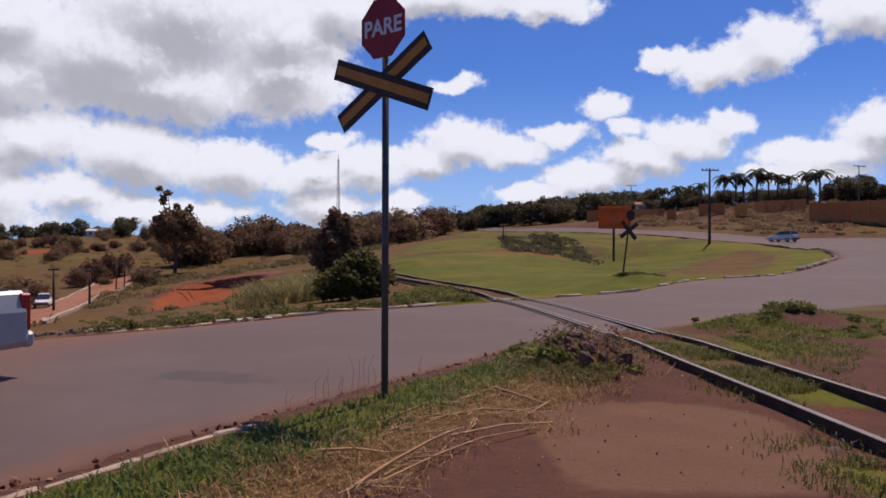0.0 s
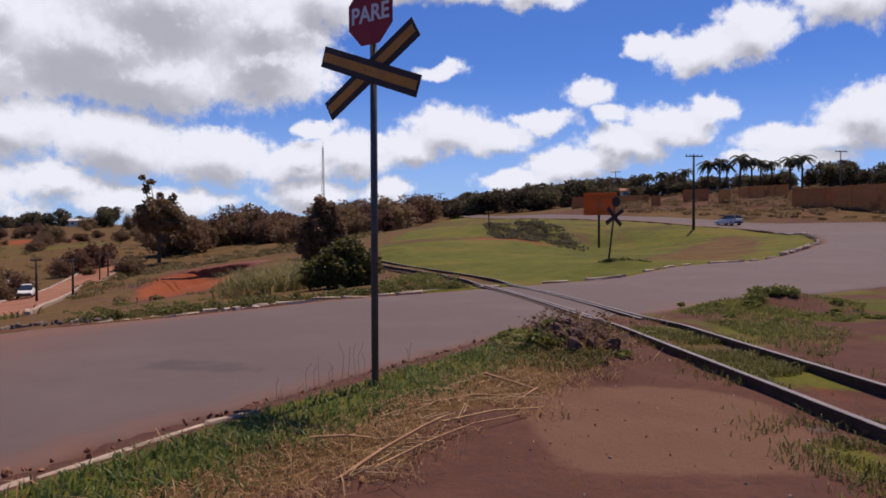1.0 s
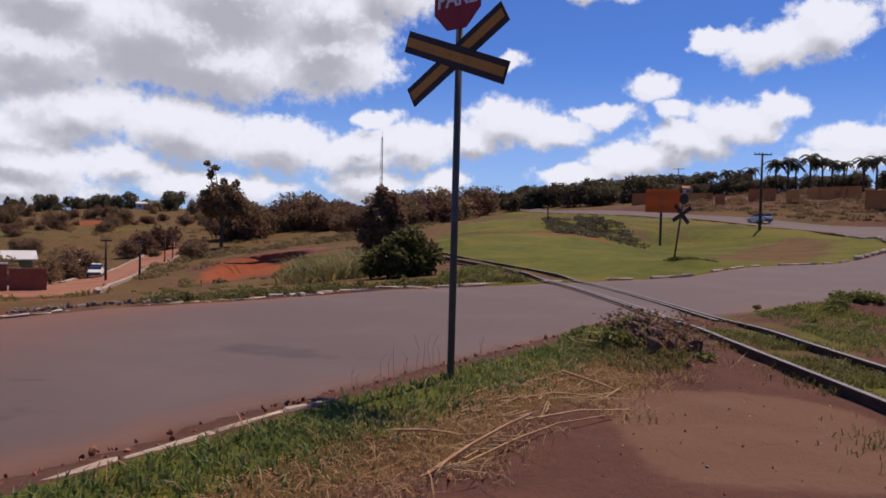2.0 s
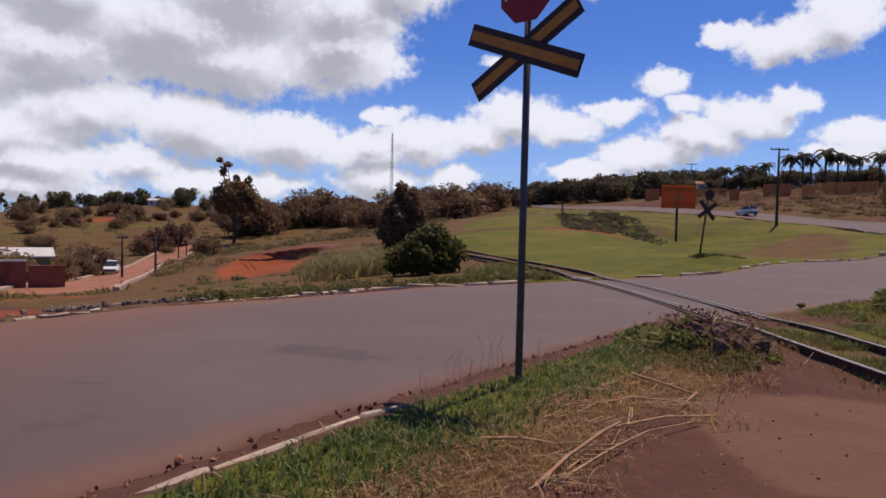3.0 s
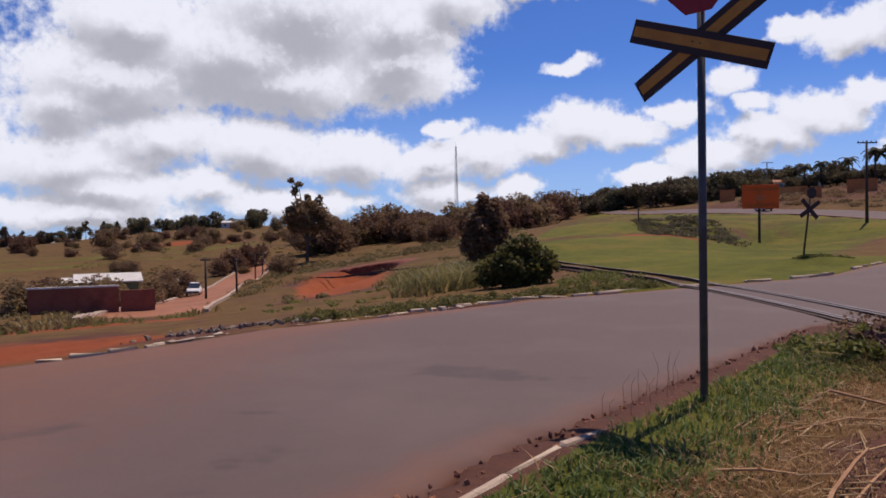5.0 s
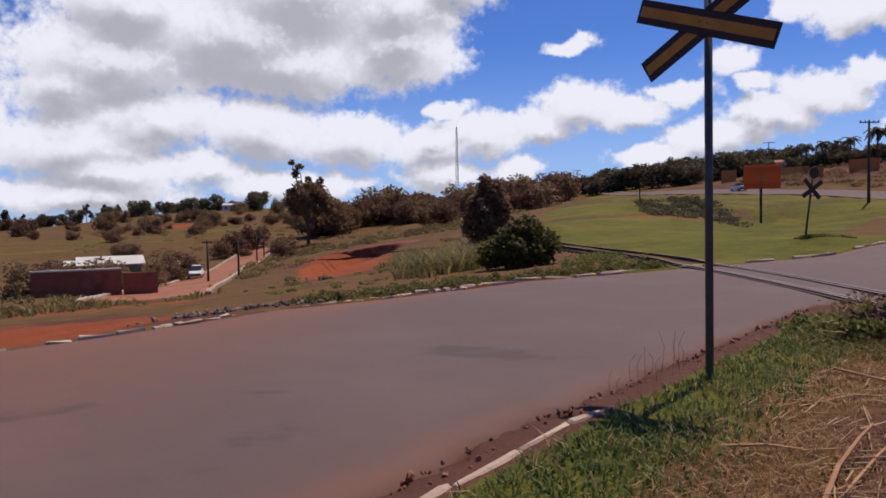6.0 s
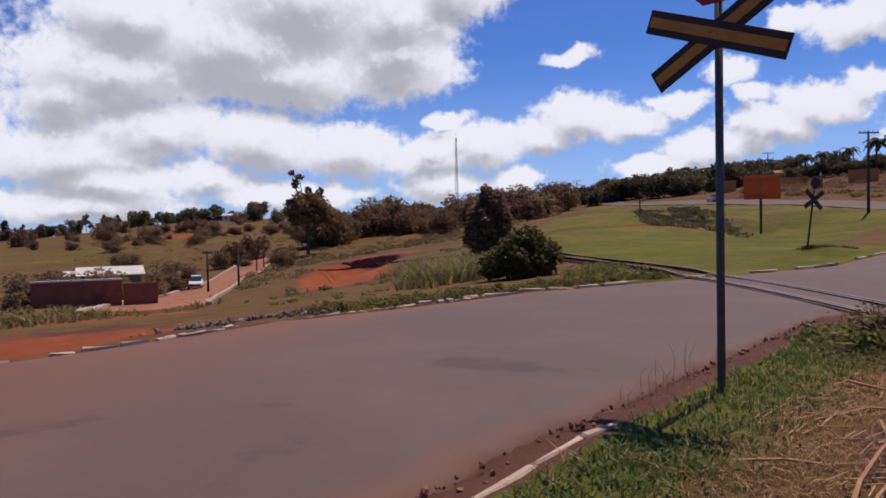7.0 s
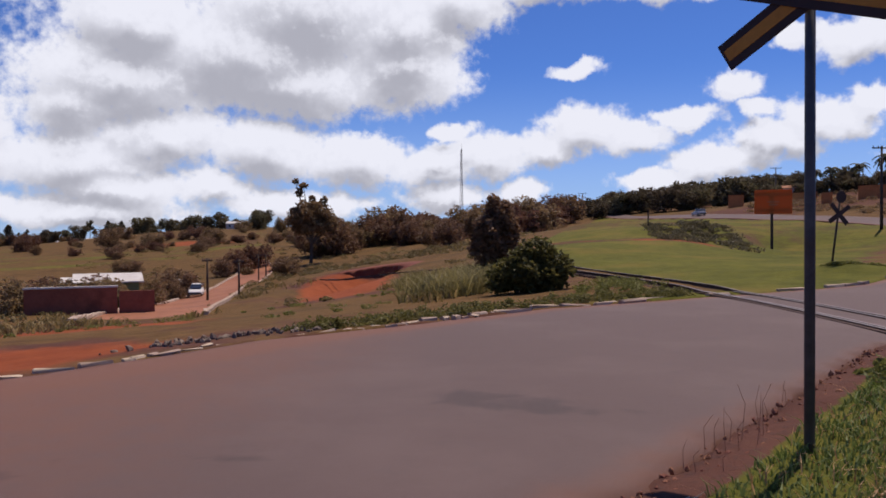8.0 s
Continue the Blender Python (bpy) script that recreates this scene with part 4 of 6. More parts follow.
def polar(px, d):
    """Plan place at distance d on the bearing that the view ahead shows at px."""
    a = math.atan((px - 784) / 1341.6) - radians(1.1)
    return d * math.sin(a) + 0.15, d * math.cos(a) - 0.27


far_crossbuck(7.56, 33.9)
orange_panel(19.3, 92.6)
utility_pole(*polar(1255, 105), 9.8, 2.4, 10)
utility_pole(*polar(1519, 165), 8.0, 3.0, 20, False)
utility_pole(*polar(1116, 230), 9.0, 3.0, 0, False)
utility_pole(*polar(805, 300), 8.5, 3.0, 0, False)
marker_post(*polar(890, 95), 2.1)
utility_pole(-38.1, 70.8, 4.2, 1.0, 30)
utility_pole(-38.2, 78.0, 3.8, 1.0, 30)
utility_pole(-57.2, 126.0, 4.6, 1.0, 30)
utility_pole(-58.0, 131.0, 4.2, 1.0, 30)


# ---- trees and shrubs ----
def leaf_cloud(rng, lobes, count, size, flat=0.6):
    """Leaf sprays filling the lobes (x, y, z, rx, ry, rz), denser near their skins; each spray is a bent pair of blades."""
    verts, faces = [], []
    vol = np.array([l[3] * l[4] * l[5] for l in lobes]) ** 0.7
    pick = rng.choice(len(lobes), count, p=vol / vol.sum())
    for i in pick:
        x, y, z, rx, ry, rz = lobes[i]
        d = rng.normal(size=3)
        d /= np.linalg.norm(d)
        r = rng.uniform(0.25, 1.0) ** 0.45 * (1 + 0.14 * math.sin(7 * d[0] + 5 * d[2] + i) + 0.1 * math.sin(11 * d[1] + i))
        c = np.array((x + rx * d[0] * r, y + ry * d[1] * r, z + rz * d[2] * r))
        a = rng.normal(size=3)
        a[2] *= flat
        a /= np.linalg.norm(a)
        b = np.cross(a, rng.normal(size=3))
        b /= np.linalg.norm(b)
        s = size * rng.uniform(0.55, 1.35)
        k = len(verts)
        up = np.cross(a, b) * s * 0.25
        verts += [c - a * s * 0.6, c + b * s * 0.34 + up, c + a * s * 0.6, c - b * s * 0.34 + up]
        faces += [(k, k + 1, k + 2), (k, k + 2, k + 3)]
    return verts, faces


def lobes_for(rng, h, w, n, base=0.35, squash=0.8):
    out = []
    for k in range(n):
        a, rr = rng.uniform(0, 2 * math.pi), math.sqrt(rng.uniform(0, 1)) * w * 0.32
        z = h * rng.uniform(base + 0.12, 0.86)
        r = w * rng.uniform(0.15, 0.29) * (1.15 - 0.4 * z / h)
        out.append((rr * math.cos(a), rr * math.sin(a), z, r, r, r * squash))
    return out


def tree_model(name, label, seed, h, w, lobes, count, leaf, leaf_mat, trunk_r, fork=0.35, category="tree", group="trees"):
    rng = np.random.default_rng(seed)
    th = empty(name, Matrix(), label, category, group)
    bm = bmesh.new()
    top = Vector((rng.uniform(-0.03, 0.03) * h, rng.uniform(-0.03, 0.03) * h, h * fork))
    rod(bm, (0, 0, -0.4), top, trunk_r, trunk_r * 0.65, 7)
    for x, y, z, r, *_ in lobes[:9]:
        rod(bm, top, (x, y, z), trunk_r * 0.5, trunk_r * 0.12, 5)
    part("trunk", bm, BARK, th)
    v, f = leaf_cloud(rng, lobes, count, leaf)
    arrays("crown", v, f, leaf_mat, th)
    return th


def plant(model, x, y, scale=1.0, turn=0.0, tall=1.0, label="", sink=0.1):
    m = pose(x, y, ground_at(x, y) - sink, 0, 0, turn) @ Matrix.Diagonal((scale, scale, scale * tall, 1))
    ob = copy_thing(model, m)
    if label:
        ob["label"] = label
    return ob


def drop_model(model):
    for o in (*model.children_recursive, model):
        bpy.data.objects.remove(o)


def build_trees():
    rng = np.random.default_rng(5)
    broad = [tree_model("broadleaf_tree", "dark brownish-green broadleaf tree on the hillside", s, 8.0, 8.0, lobes_for(rng, 8.0, 10.0, 18, -0.02), 2100, 0.62, TREE_LEAF, 0.18, 0.2) for s in (1, 2, 3)]
    wood = [tree_model("broadleaf_tree", "dense dark green tree on the ridge", s, 8.0, 8.0, lobes_for(rng, 8.0, 10.5, 18, -0.05, 0.75), 1700, 0.75, FAR_LEAF, 0.2, 0.15) for s in (4, 5, 6)]
    slim = [tree_model("slender_tree", "slender dark tree on the skyline", s, 9.0, 3.5, lobes_for(rng, 9.0, 4.0, 8, 0.3, 1.3), 500, 0.6, FAR_LEAF, 0.16, 0.5) for s in (7, 8)]
    # woods on the left hill
    for k in range(82):
        px, d = rng.uniform(310, 780), rng.uniform(185, 300)
        x, y = polar(px, d)
        plant(broad[k % 3], x, y, rng.uniform(0.7, 1.15) * (1.0 if d < 240 else 1.1), rng.uniform(0, 360), rng.uniform(0.8, 1.15))
    for px, d, s in ((455, 215, 1.35), (430, 205, 1.1), (500, 225, 1.1), (560, 150, 0.75), (530, 160, 0.6), (690, 170, 0.95), (720, 175, 1.1), (735, 190, 1.0), (390, 200, 1.0), (350, 190, 0.95), (650, 165, 0.7)):
        plant(broad[int(px) % 3], *polar(px, d), s, px)
    # bushes down the slope to the valley
    for k in range(34):
        px, d = rng.uniform(-160, 300), rng.uniform(125, 300)
        plant(broad[k % 3], *polar(px, d), rng.uniform(0.28, 0.6), rng.uniform(0, 360), 0.75, "low brownish-green bush on the dry slope")
    for px, d, s in ((165, 175, 0.75), (205, 180, 0.8), (140, 165, 0.6), (-100, 74, 0.42), (-30, 82, 0.4), (-12, 88, 0.36), (-130, 78, 0.45), (-165, 80, 0.5), (-105, 76, 0.4), (30, 100, 0.4)):
        plant(broad[int(px) % 3], *polar(px, d), s, px * 3, 0.9)
    for x, y, s in ((-53.2, 91.5, 0.56), (-55.5, 93.0, 0.46), (-42.3, 55.6, 0.42), (-45.2, 55.0, 0.46), (-47.5, 58.0, 0.5), (-49.0, 64.0, 0.5)):
        plant(broad[int(-x) % 3], x, y, s, x * 31, 0.9, "dark leafy tree beside the walled houses")
    for k in range(40):
        px, d = rng.uniform(-320, 320), rng.uniform(235, 400)
        plant(broad[k % 3], *polar(px, d), rng.uniform(0.35, 0.95), rng.uniform(0, 360), rng.uniform(0.75, 1.1))
    # skyline to the left
    for k in range(60):
        px, d = -620 + 870 * k / 60 + rng.uniform(-8, 8), rng.uniform(380, 470)
        kind = slim[k % 2] if rng.uniform() < 0.45 else wood[k % 3]
        plant(kind, *polar(px, d), rng.uniform(0.55, 1.3), rng.uniform(0, 360))
    # the wooded ridge to the right
    for k in range(60):
        px = rng.uniform(770, 1150)
        d = rng.uniform(235, 300)
        plant(wood[k % 3], *polar(px, d), rng.uniform(0.75, 1.1) * (0.7 + 0.3 * smooth(780, 900, px)), rng.uniform(0, 360), rng.uniform(0.8, 1.1))
    for px, d, s in ((1047, 225, 1.05), (1035, 228, 0.9), (1060, 226, 0.9), (1150, 205, 0.72), (1215, 205, 0.7), (1225, 200, 0.6), (1345, 195, 0.45), (1420, 195, 0.5), (1470, 190, 0.5), (1505, 178, 0.75), (1520, 175, 0.7), (1555, 175, 0.5), (1600, 180, 0.6), (1280, 200, 0.5), (1390, 198, 0.45), (690, 260, 1.0), (715, 262, 1.0)):
        plant(wood[int(px) % 3], *polar(px, d), s, px)
    for k in range(40):
        plant(wood[k % 3], *polar(rng.uniform(1120, 1620), rng.uniform(188, 215)), rng.uniform(0.38, 0.56), rng.uniform(0, 360), 0.8, "dark hedge tree behind the ochre walls")
    for m in broad + wood + slim:
        drop_model(m)


def build_eucalyptus():
    rng = np.random.default_rng(21)
    lobes = [(0, 0, 10.8, 4.4, 4.2, 3.2), (-3.2, 0, 9.8, 2.2, 2.2, 2.2), (3.2, 0.5, 9.6, 2.4, 2.4, 2.4), (1.2, -1, 8.2, 3.0, 2.8, 1.5), (-2.6, 1, 8.0, 2.0, 2.0, 1.4), (4.6, 0, 8.4, 1.6, 1.6, 1.3),
             (-2.6, 0, 15.8, 0.8, 0.8, 1.0), (-1.6, 0, 17.3, 0.9, 0.9, 0.6), (-3.4, 0, 18.3, 0.7, 0.7, 0.6), (3.2, 0, 14.0, 0.8, 0.8, 0.9), (0.4, 0, 14.4, 0.7, 0.7, 0.9)]
    th = tree_model("eucalyptus_tree", "tall ragged eucalyptus tree with a sparse top", 9, 14.0, 9.0, lobes, 6000, 0.65, TREE_LEAF, 0.45, 0.33)
    x, y = -60.1, 160.1
    th.matrix_basis = pose(x, y, ground_at(x, y) - 0.3)


def build_palms():
    rng = np.random.default_rng(31)
    th = empty("palm_tree", Matrix(), "tall dark palm tree against the clouds", "palm tree", "palm trees")
    bm = bmesh.new()
    rod(bm, (0, 0, -0.5), (0.15, 0, 6.5), 0.24, 0.16, 8)
    part("trunk", bm, BARK, th)
    for k in range(16):
        a, rise = 2 * math.pi * k / 16 + rng.uniform(-0.2, 0.2), rng.uniform(-0.2, 1.0)
        verts, faces = [], []
        n = 7
        for i in range(n + 1):
            s = i / n
            r, z = 2.7 * s, 6.5 + rise * 2.2 * s - 2.3 * s * s
            c = np.array((0.15 + r * math.cos(a), r * math.sin(a), z))
            side = np.array((-math.sin(a), math.cos(a), 0)) * (0.10 + 0.55 * math.sin(math.pi * min(1, s + 0.12)))
            if i:
                q = len(verts)
                prev, pside = last
                for sg in (1, -1):
                    verts += [prev, prev + (c - prev) * 0.8, c + sg * side + np.array((0, 0, -0.22)), prev + sg * pside * 0.9 + np.array((0, 0, -0.2))]
                faces += [(q, q + 1, q + 2), (q, q + 2, q + 3), (q + 4, q + 5, q + 6), (q + 4, q + 6, q + 7)]
            last = (c, side)
        arrays("frond", verts, faces, PALM_LEAF, th)
    for px, d, s in ((1172, 190, 0.85), (1198, 190, 0.85), (1280, 185, 1.05), (1302, 186, 1.08), (1315, 188, 0.9), (1338, 182, 1.18), (1360, 184, 1.02), (1375, 186, 0.95), (1395, 188, 0.9), (1428, 180, 1.0), (1450, 178, 1.05), (1240, 192, 0.85)):
        plant(th, *polar(px, d), s, px * 7)
    drop_model(th)


def build_bush():
    rng = np.random.default_rng(41)
    lobes = [(0, 0, 0.85, 1.15, 1.1, 0.8), (0.75, -0.1, 0.75, 0.85, 0.8, 0.7), (-0.85, 0, 0.6, 0.8, 0.8, 0.6), (0.3, 0, 1.55, 0.75, 0.7, 0.55), (1.15, 0.1, 1.05, 0.5, 0.5, 0.5), (-0.3, 0.1, 1.3, 0.6, 0.6, 0.5), (0.2, -0.6, 0.5, 0.9, 0.5, 0.5), (-1.2, 0, 0.3, 0.5, 0.5, 0.35)]
    th = tree_model("bush", "dense rounded dark green bush beside the track", 43, 2.1, 3.2, lobes, 4200, 0.20, BUSH_LEAF, 0.06, 0.2, "bush", "")
    th.matrix_basis = pose(-4.05, 30.6, ground_at(-4.05, 30.6) - 0.05)
    lobes = [(0, 0, 2.2, 0.9, 0.9, 1.3), (0.4, 0, 3.1, 0.6, 0.6, 0.8), (-0.4, 0, 1.6, 0.8, 0.8, 0.9), (0.7, 0, 1.5, 0.7, 0.7, 0.8), (0, 0, 3.7, 0.35, 0.35, 0.5), (-0.6, 0, 2.7, 0.45, 0.45, 0.5), (0.9, 0, 2.4, 0.4, 0.4, 0.5)]
    th = tree_model("small_tree", "small upright dark green tree behind the bush", 44, 4.0, 2.4, lobes, 3200, 0.26, TREE_LEAF, 0.09, 0.3)
    th.matrix_basis = pose(-6.6, 41.2, ground_at(-6.6, 41.2) - 0.05) @ Matrix.Scale(1.06, 4)


def shrub_patch(name, label, seed, spots, leaf, mat, per, size):
    """Low scrub over many spots, one uncountable mass."""
    rng = np.random.default_rng(seed)
    verts, faces = [], []
    for x, y, w, h in spots:
        z = ground_at(x, y)
        v, f = leaf_cloud(rng, [(x, y, z + h * 0.45, w, w, h * 0.6)], per, size)
        k = len(verts)
        verts += v
        faces += [tuple(i + k for i in t) for t in f]
    tagged(arrays(name, verts, faces, mat), label, "scrub", kind="stuff")


def build_scrub():
    rng = np.random.default_rng(51)
    spots = [(10.8 + 3.0 * float(np.clip(rng.normal(), -1.6, 1.2)), 89 + 5.0 * rng.normal(), rng.uniform(0.35, 1.3), rng.uniform(0.12, 0.5)) for _ in range(105)]
    shrub_patch("mound_scrub", "dark scrub covering the mound in the lawn", 52, spots, None, FAR_LEAF, 90, 0.24)
    spots = []
    for _ in range(150):
        t = rng.uniform(0, 1)
        i = int(np.argmin(np.hypot(*(FAR_EDGE - np.array((-6.5 + 8 * t, 15 + 8 * t))).T)))
        d = FAR_EDGE[i + 1] - FAR_EDGE[i]
        d /= np.linalg.norm(d)
        q = FAR_EDGE[i] + np.array((-d[1], d[0])) * rng.uniform(0.4, 1.9)
        spots.append((q[0], q[1], rng.uniform(0.12, 0.35), rng.uniform(0.08, 0.26)))
    shrub_patch("verge_weeds", "low green weeds along the far kerb", 54, spots, None, WEED, 50, 0.07)
    spots = [(7.2 + rng.normal() * 0.5, 16.0 + rng.normal() * 0.3, rng.uniform(0.10, 0.25), rng.uniform(0.06, 0.2)) for _ in range(22)]
    spots += [(7.9 + rng.normal() * 0.7, 33.3 + rng.normal() * 0.3, rng.uniform(0.1, 0.25), rng.uniform(0.04, 0.15)) for _ in range(18)]
    spots += [(rng.uniform(4.9, 8.5), rng.uniform(12.5, 16.3), rng.uniform(0.05, 0.16), rng.uniform(0.02, 0.06)) for _ in range(26)]
    spots += [(rng.uniform(-2.2, 0.4), rng.uniform(25, 33), rng.uniform(0.15, 0.4), rng.uniform(0.08, 0.3)) for _ in range(50)]
    spots += [(rng.uniform(-30, -9), rng.uniform(24, 46), rng.uniform(0.15, 0.5), rng.uniform(0.08, 0.25)) for _ in range(40)]
    spots += [(1.3 + rng.normal() * 0.28, 10.1 + rng.normal() * 0.55, rng.uniform(0.08, 0.2), rng.uniform(0.08, 0.22)) for _ in range(26)]
    shrub_patch("rough_weeds", "brownish-green weeds growing in clumps", 55, spots, None, WEED, 90, 0.075)
    spots = [(rng.uniform(-60, -12), rng.uniform(45, 150), rng.uniform(0.4, 1.3), rng.uniform(0.15, 0.5)) for _ in range(330)]
    spots += [(*polar(rng.uniform(-150, 700), rng.uniform(95, 260)), rng.uniform(0.6, 2.2), rng.uniform(0.3, 1.0)) for _ in range(260)]
    shrub_patch("dry_scrub", "dry brownish scrub scattered over the slope", 56, [q for q in spots if not (-36 < q[0] < -14 and 48 < q[1] < 92) and abs(away(np.array([q[:2]]), DIRT_ROAD)[0]) > 5], None, SCRUB_LEAF, 60, 0.26)
    spots = [(*polar(rng.uniform(1060, 1600), rng.uniform(150, 188)), rng.uniform(0.7, 2.2), rng.uniform(0.3, 0.9)) for _ in range(240)]
    spots += [(*polar(rng.uniform(1120, 1640), rng.uniform(112, 152)), rng.uniform(0.6, 1.8), rng.uniform(0.15, 0.45)) for _ in range(240)]
    spots = [q for q in spots if away(np.array([q[:2]]), NEAR_EDGE[::4])[0] > 2.5]
    shrub_patch("bank_scrub", "dark brown scrub on the red bank above the far road", 57, spots, None, TREE_LEAF, 60, 0.35)


build_trees()
build_eucalyptus()
build_palms()
build_bush()
build_scrub()


# ---- mast on the hill ----
def build_mast(x, y, height):
    z = ground_at(x, y)
    th = empty("radio_mast", pose(x, y, z), "slim lattice radio mast on the far hill", "radio mast")
    w0, w1 = 1.5, 0.5
    legs = [(math.cos(a), math.sin(a)) for a in (radians(90), radians(210), radians(330))]
    for c, s in legs:
        bm = bmesh.new()
        rod(bm, (c * w0, s * w0, 0), (c * w1, s * w1, height), 0.16, 0.12, 5)
        part("leg", bm, MAST, th)
    bm = bmesh.new()
    n = 24
    for k in range(n):
        a, b = k / n, (k + 1) / n
        for i in range(3):
            (c0, s0), (c1, s1) = legs[i], legs[(i + 1) % 3]
            wa, wb = w0 + (w1 - w0) * a, w0 + (w1 - w0) * b
            rod(bm, (c0 * wa, s0 * wa, a * height), (c1 * wb, s1 * wb, b * height), 0.06, None, 4)
            rod(bm, (c0 * wb, s0 * wb, b * height), (c1 * wb, s1 * wb, b * height), 0.06, None, 4)
    part("lattice", bm, MAST, th)
    bm = bmesh.new()
    rod(bm, (0, 0, height - 1), (0, 0, height + 4), 0.10, 0.05, 5)
    part("antenna", bm, MAST, th)


mast_x, mast_y = polar(598, 520)
build_mast(mast_x, mast_y, 62.0 - ground_at(mast_x, mast_y))


# ---- houses and walls ----
def block_wall(name, a, b, height, mat, label, thick=0.2, cap=None, pillars=0, foot=0.6):
    """A free-standing wall between two plan points, following the ground."""
    a, b = Vector((*a, 0)), Vector((*b, 0))
    ln = (b - a).length
    za, zb = ground_at(a.x, a.y), ground_at(b.x, b.y)
    top = max(za, zb) + height
    th = empty(name, pose(a.x, a.y, min(za, zb), 0, 0, math.degrees(math.atan2(b.y - a.y, b.x - a.x))), label, "wall", "boundary walls")
    h = top - min(za, zb)
    bm = bmesh.new()
    box(bm, (ln, thick, h + foot), Matrix.Translation((ln / 2, 0, (h - foot) / 2)))
    part("masonry", bm, mat, th)
    if cap:
        bm = bmesh.new()
        box(bm, (ln + 0.1, thick + 0.12, 0.12), Matrix.Translation((ln / 2, 0, h + 0.06)))
        part("coping", bm, cap, th)
    for k in range(pillars):
        bm = bmesh.new()
        box(bm, (0.4, thick + 0.2, h + foot + 0.15), Matrix.Translation((ln * (k + 0.5) / pillars, 0, (h - foot) / 2)))
        part("pillar", bm, mat, th)
    return th


def house(name, x, y, turn, w, d, h, wall_mat, roof_mat, label, roof_h=0.9, windows=2, base=None):
    z = ground_at(x, y) if base is None else base
    th = empty(name, pose(x, y, z, 0, 0, turn), label, "house", "houses")
    bm = bmesh.new()
    box(bm, (w, d, h + 1.0), Matrix.Translation((0, 0, h / 2 - 0.5)))
    part("wall", bm, wall_mat, th)
    bm = bmesh.new()
    o = 0.4
    pts = [(-w / 2 - o, -d / 2 - o, h - 0.1), (w / 2 + o, -d / 2 - o, h - 0.1), (w / 2 + o, 0, h + roof_h), (-w / 2 - o, 0, h + roof_h), (w / 2 + o, d / 2 + o, h - 0.1), (-w / 2 - o, d / 2 + o, h - 0.1)]
    lo = [bm.verts.new(p) for p in pts]
    hi = [bm.verts.new((p[0], p[1], p[2] + 0.12)) for p in pts]
    for q in ((0, 1, 2, 3), (3, 2, 4, 5)):
        bm.faces.new([hi[i] for i in q])
        bm.faces.new([lo[i] for i in q[::-1]])
    for i, j in ((0, 1), (1, 2), (2, 4), (4, 5), (5, 3), (3, 0)):
        bm.faces.new((lo[i], lo[j], hi[j], hi[i]))
    for s in (-1, 1):
        q = [bm.verts.new((s * w / 2, yy, zz)) for yy, zz in ((-d / 2, h - 0.1), (d / 2, h - 0.1), (0, h + roof_h - 0.02))]
        bm.faces.new(q)
    part("roof", bm, roof_mat, th)
    for k in range(windows):
        xx = w * ((k + 0.5) / windows - 0.5)
        bm = bmesh.new()
        box(bm, (1.2, 0.12, 1.1), Matrix.Translation((xx, -d / 2 - 0.02, h * 0.55)))
        fr = part("window", bm, WOOD_POLE, th)
        bm = bmesh.new()
        box(bm, (1.0, 0.04, 0.9), Matrix.Translation((xx, -d / 2 - 0.09, h * 0.55)))
        part("pane", bm, CAR_GLASS, fr)
    return th


def build_houses():
    # the walled plot in the valley
    a = (-40.6, 48.9)
    block_wall("brick_wall", a, (-35.6, 52.3), 1.8, BRICK_WALL, "long dark red brick boundary wall in the valley", 0.25, ROOF_SHEET)
    block_wall("brick_wall", (-35.5, 52.37), (-33.5, 53.75), 1.7, BRICK_WALL, "lower end of the dark red brick wall", 0.25)
    house("house", -46.3, 67.0, 36, 5.2, 4.5, 2.3, GREEN_WALL, ROOF_SHEET, "low green house with a pale sheet roof", 0.6, 1, ground_at(-46.3, 67.0) + 0.35)
    house("house", -50.2, 69.0, 36, 3.4, 4.0, 2.9, WHITE_WALL, ROOF_SHEET, "small house with a white sheet roof", 0.3, 1)
    house("house", -65.5, 113.0, 30, 2.6, 2.6, 1.7, WHITE_WALL, ROOF_SHEET, "white shed with a bright sheet roof", 0.3, 0)
    # far hill
    for px, d, w in ((335, 400, 7), (170, 430, 8), (-160, 520, 22), (-215, 520, 16)):
        x, y = polar(px, d)
        house("house", x, y, 10, w, 6, 3.0, WHITE_WALL, ROOF_SHEET, "pale house on the far hillside", 1.0, 2)
    for px, d, w in ((755, 330, 5), (775, 330, 9), (797, 335, 7)):
        x, y = polar(px, d)
        house("house", x, y, 5, w, 6, 3.2, WHITE_WALL, ROOF_SHEET, "pale house at the crest of the hill", 0.8, 2)
    # ochre walls above the far road
    for px0, px1, d0, d1, h, n in ((1432, 1505, 140, 138, 3.2, 0), (1506, 1640, 137, 130, 3.4, 2), (1236, 1282, 168, 166, 2.4, 0), (1300, 1322, 158, 157, 2.6, 0), (1180, 1196, 165, 164, 2.2, 0), (1335, 1425, 166, 158, 2.0, 2), (1038, 1062, 190, 189, 2.6, 0), (1120, 1175, 182, 178, 1.6, 0)):
        block_wall("ochre_wall", polar(px0, d0), polar(px1, d1), h, EARTH_WALL, "ochre plastered wall on the red bank above the road", 0.25, None, n)
    x, y = polar(1133, 196)
    house("house", x, y, -10, 2.2, 4, 2.0, WHITE_WALL, ROOF_TILE, "small white house among the trees", 0.6, 1)


build_houses()


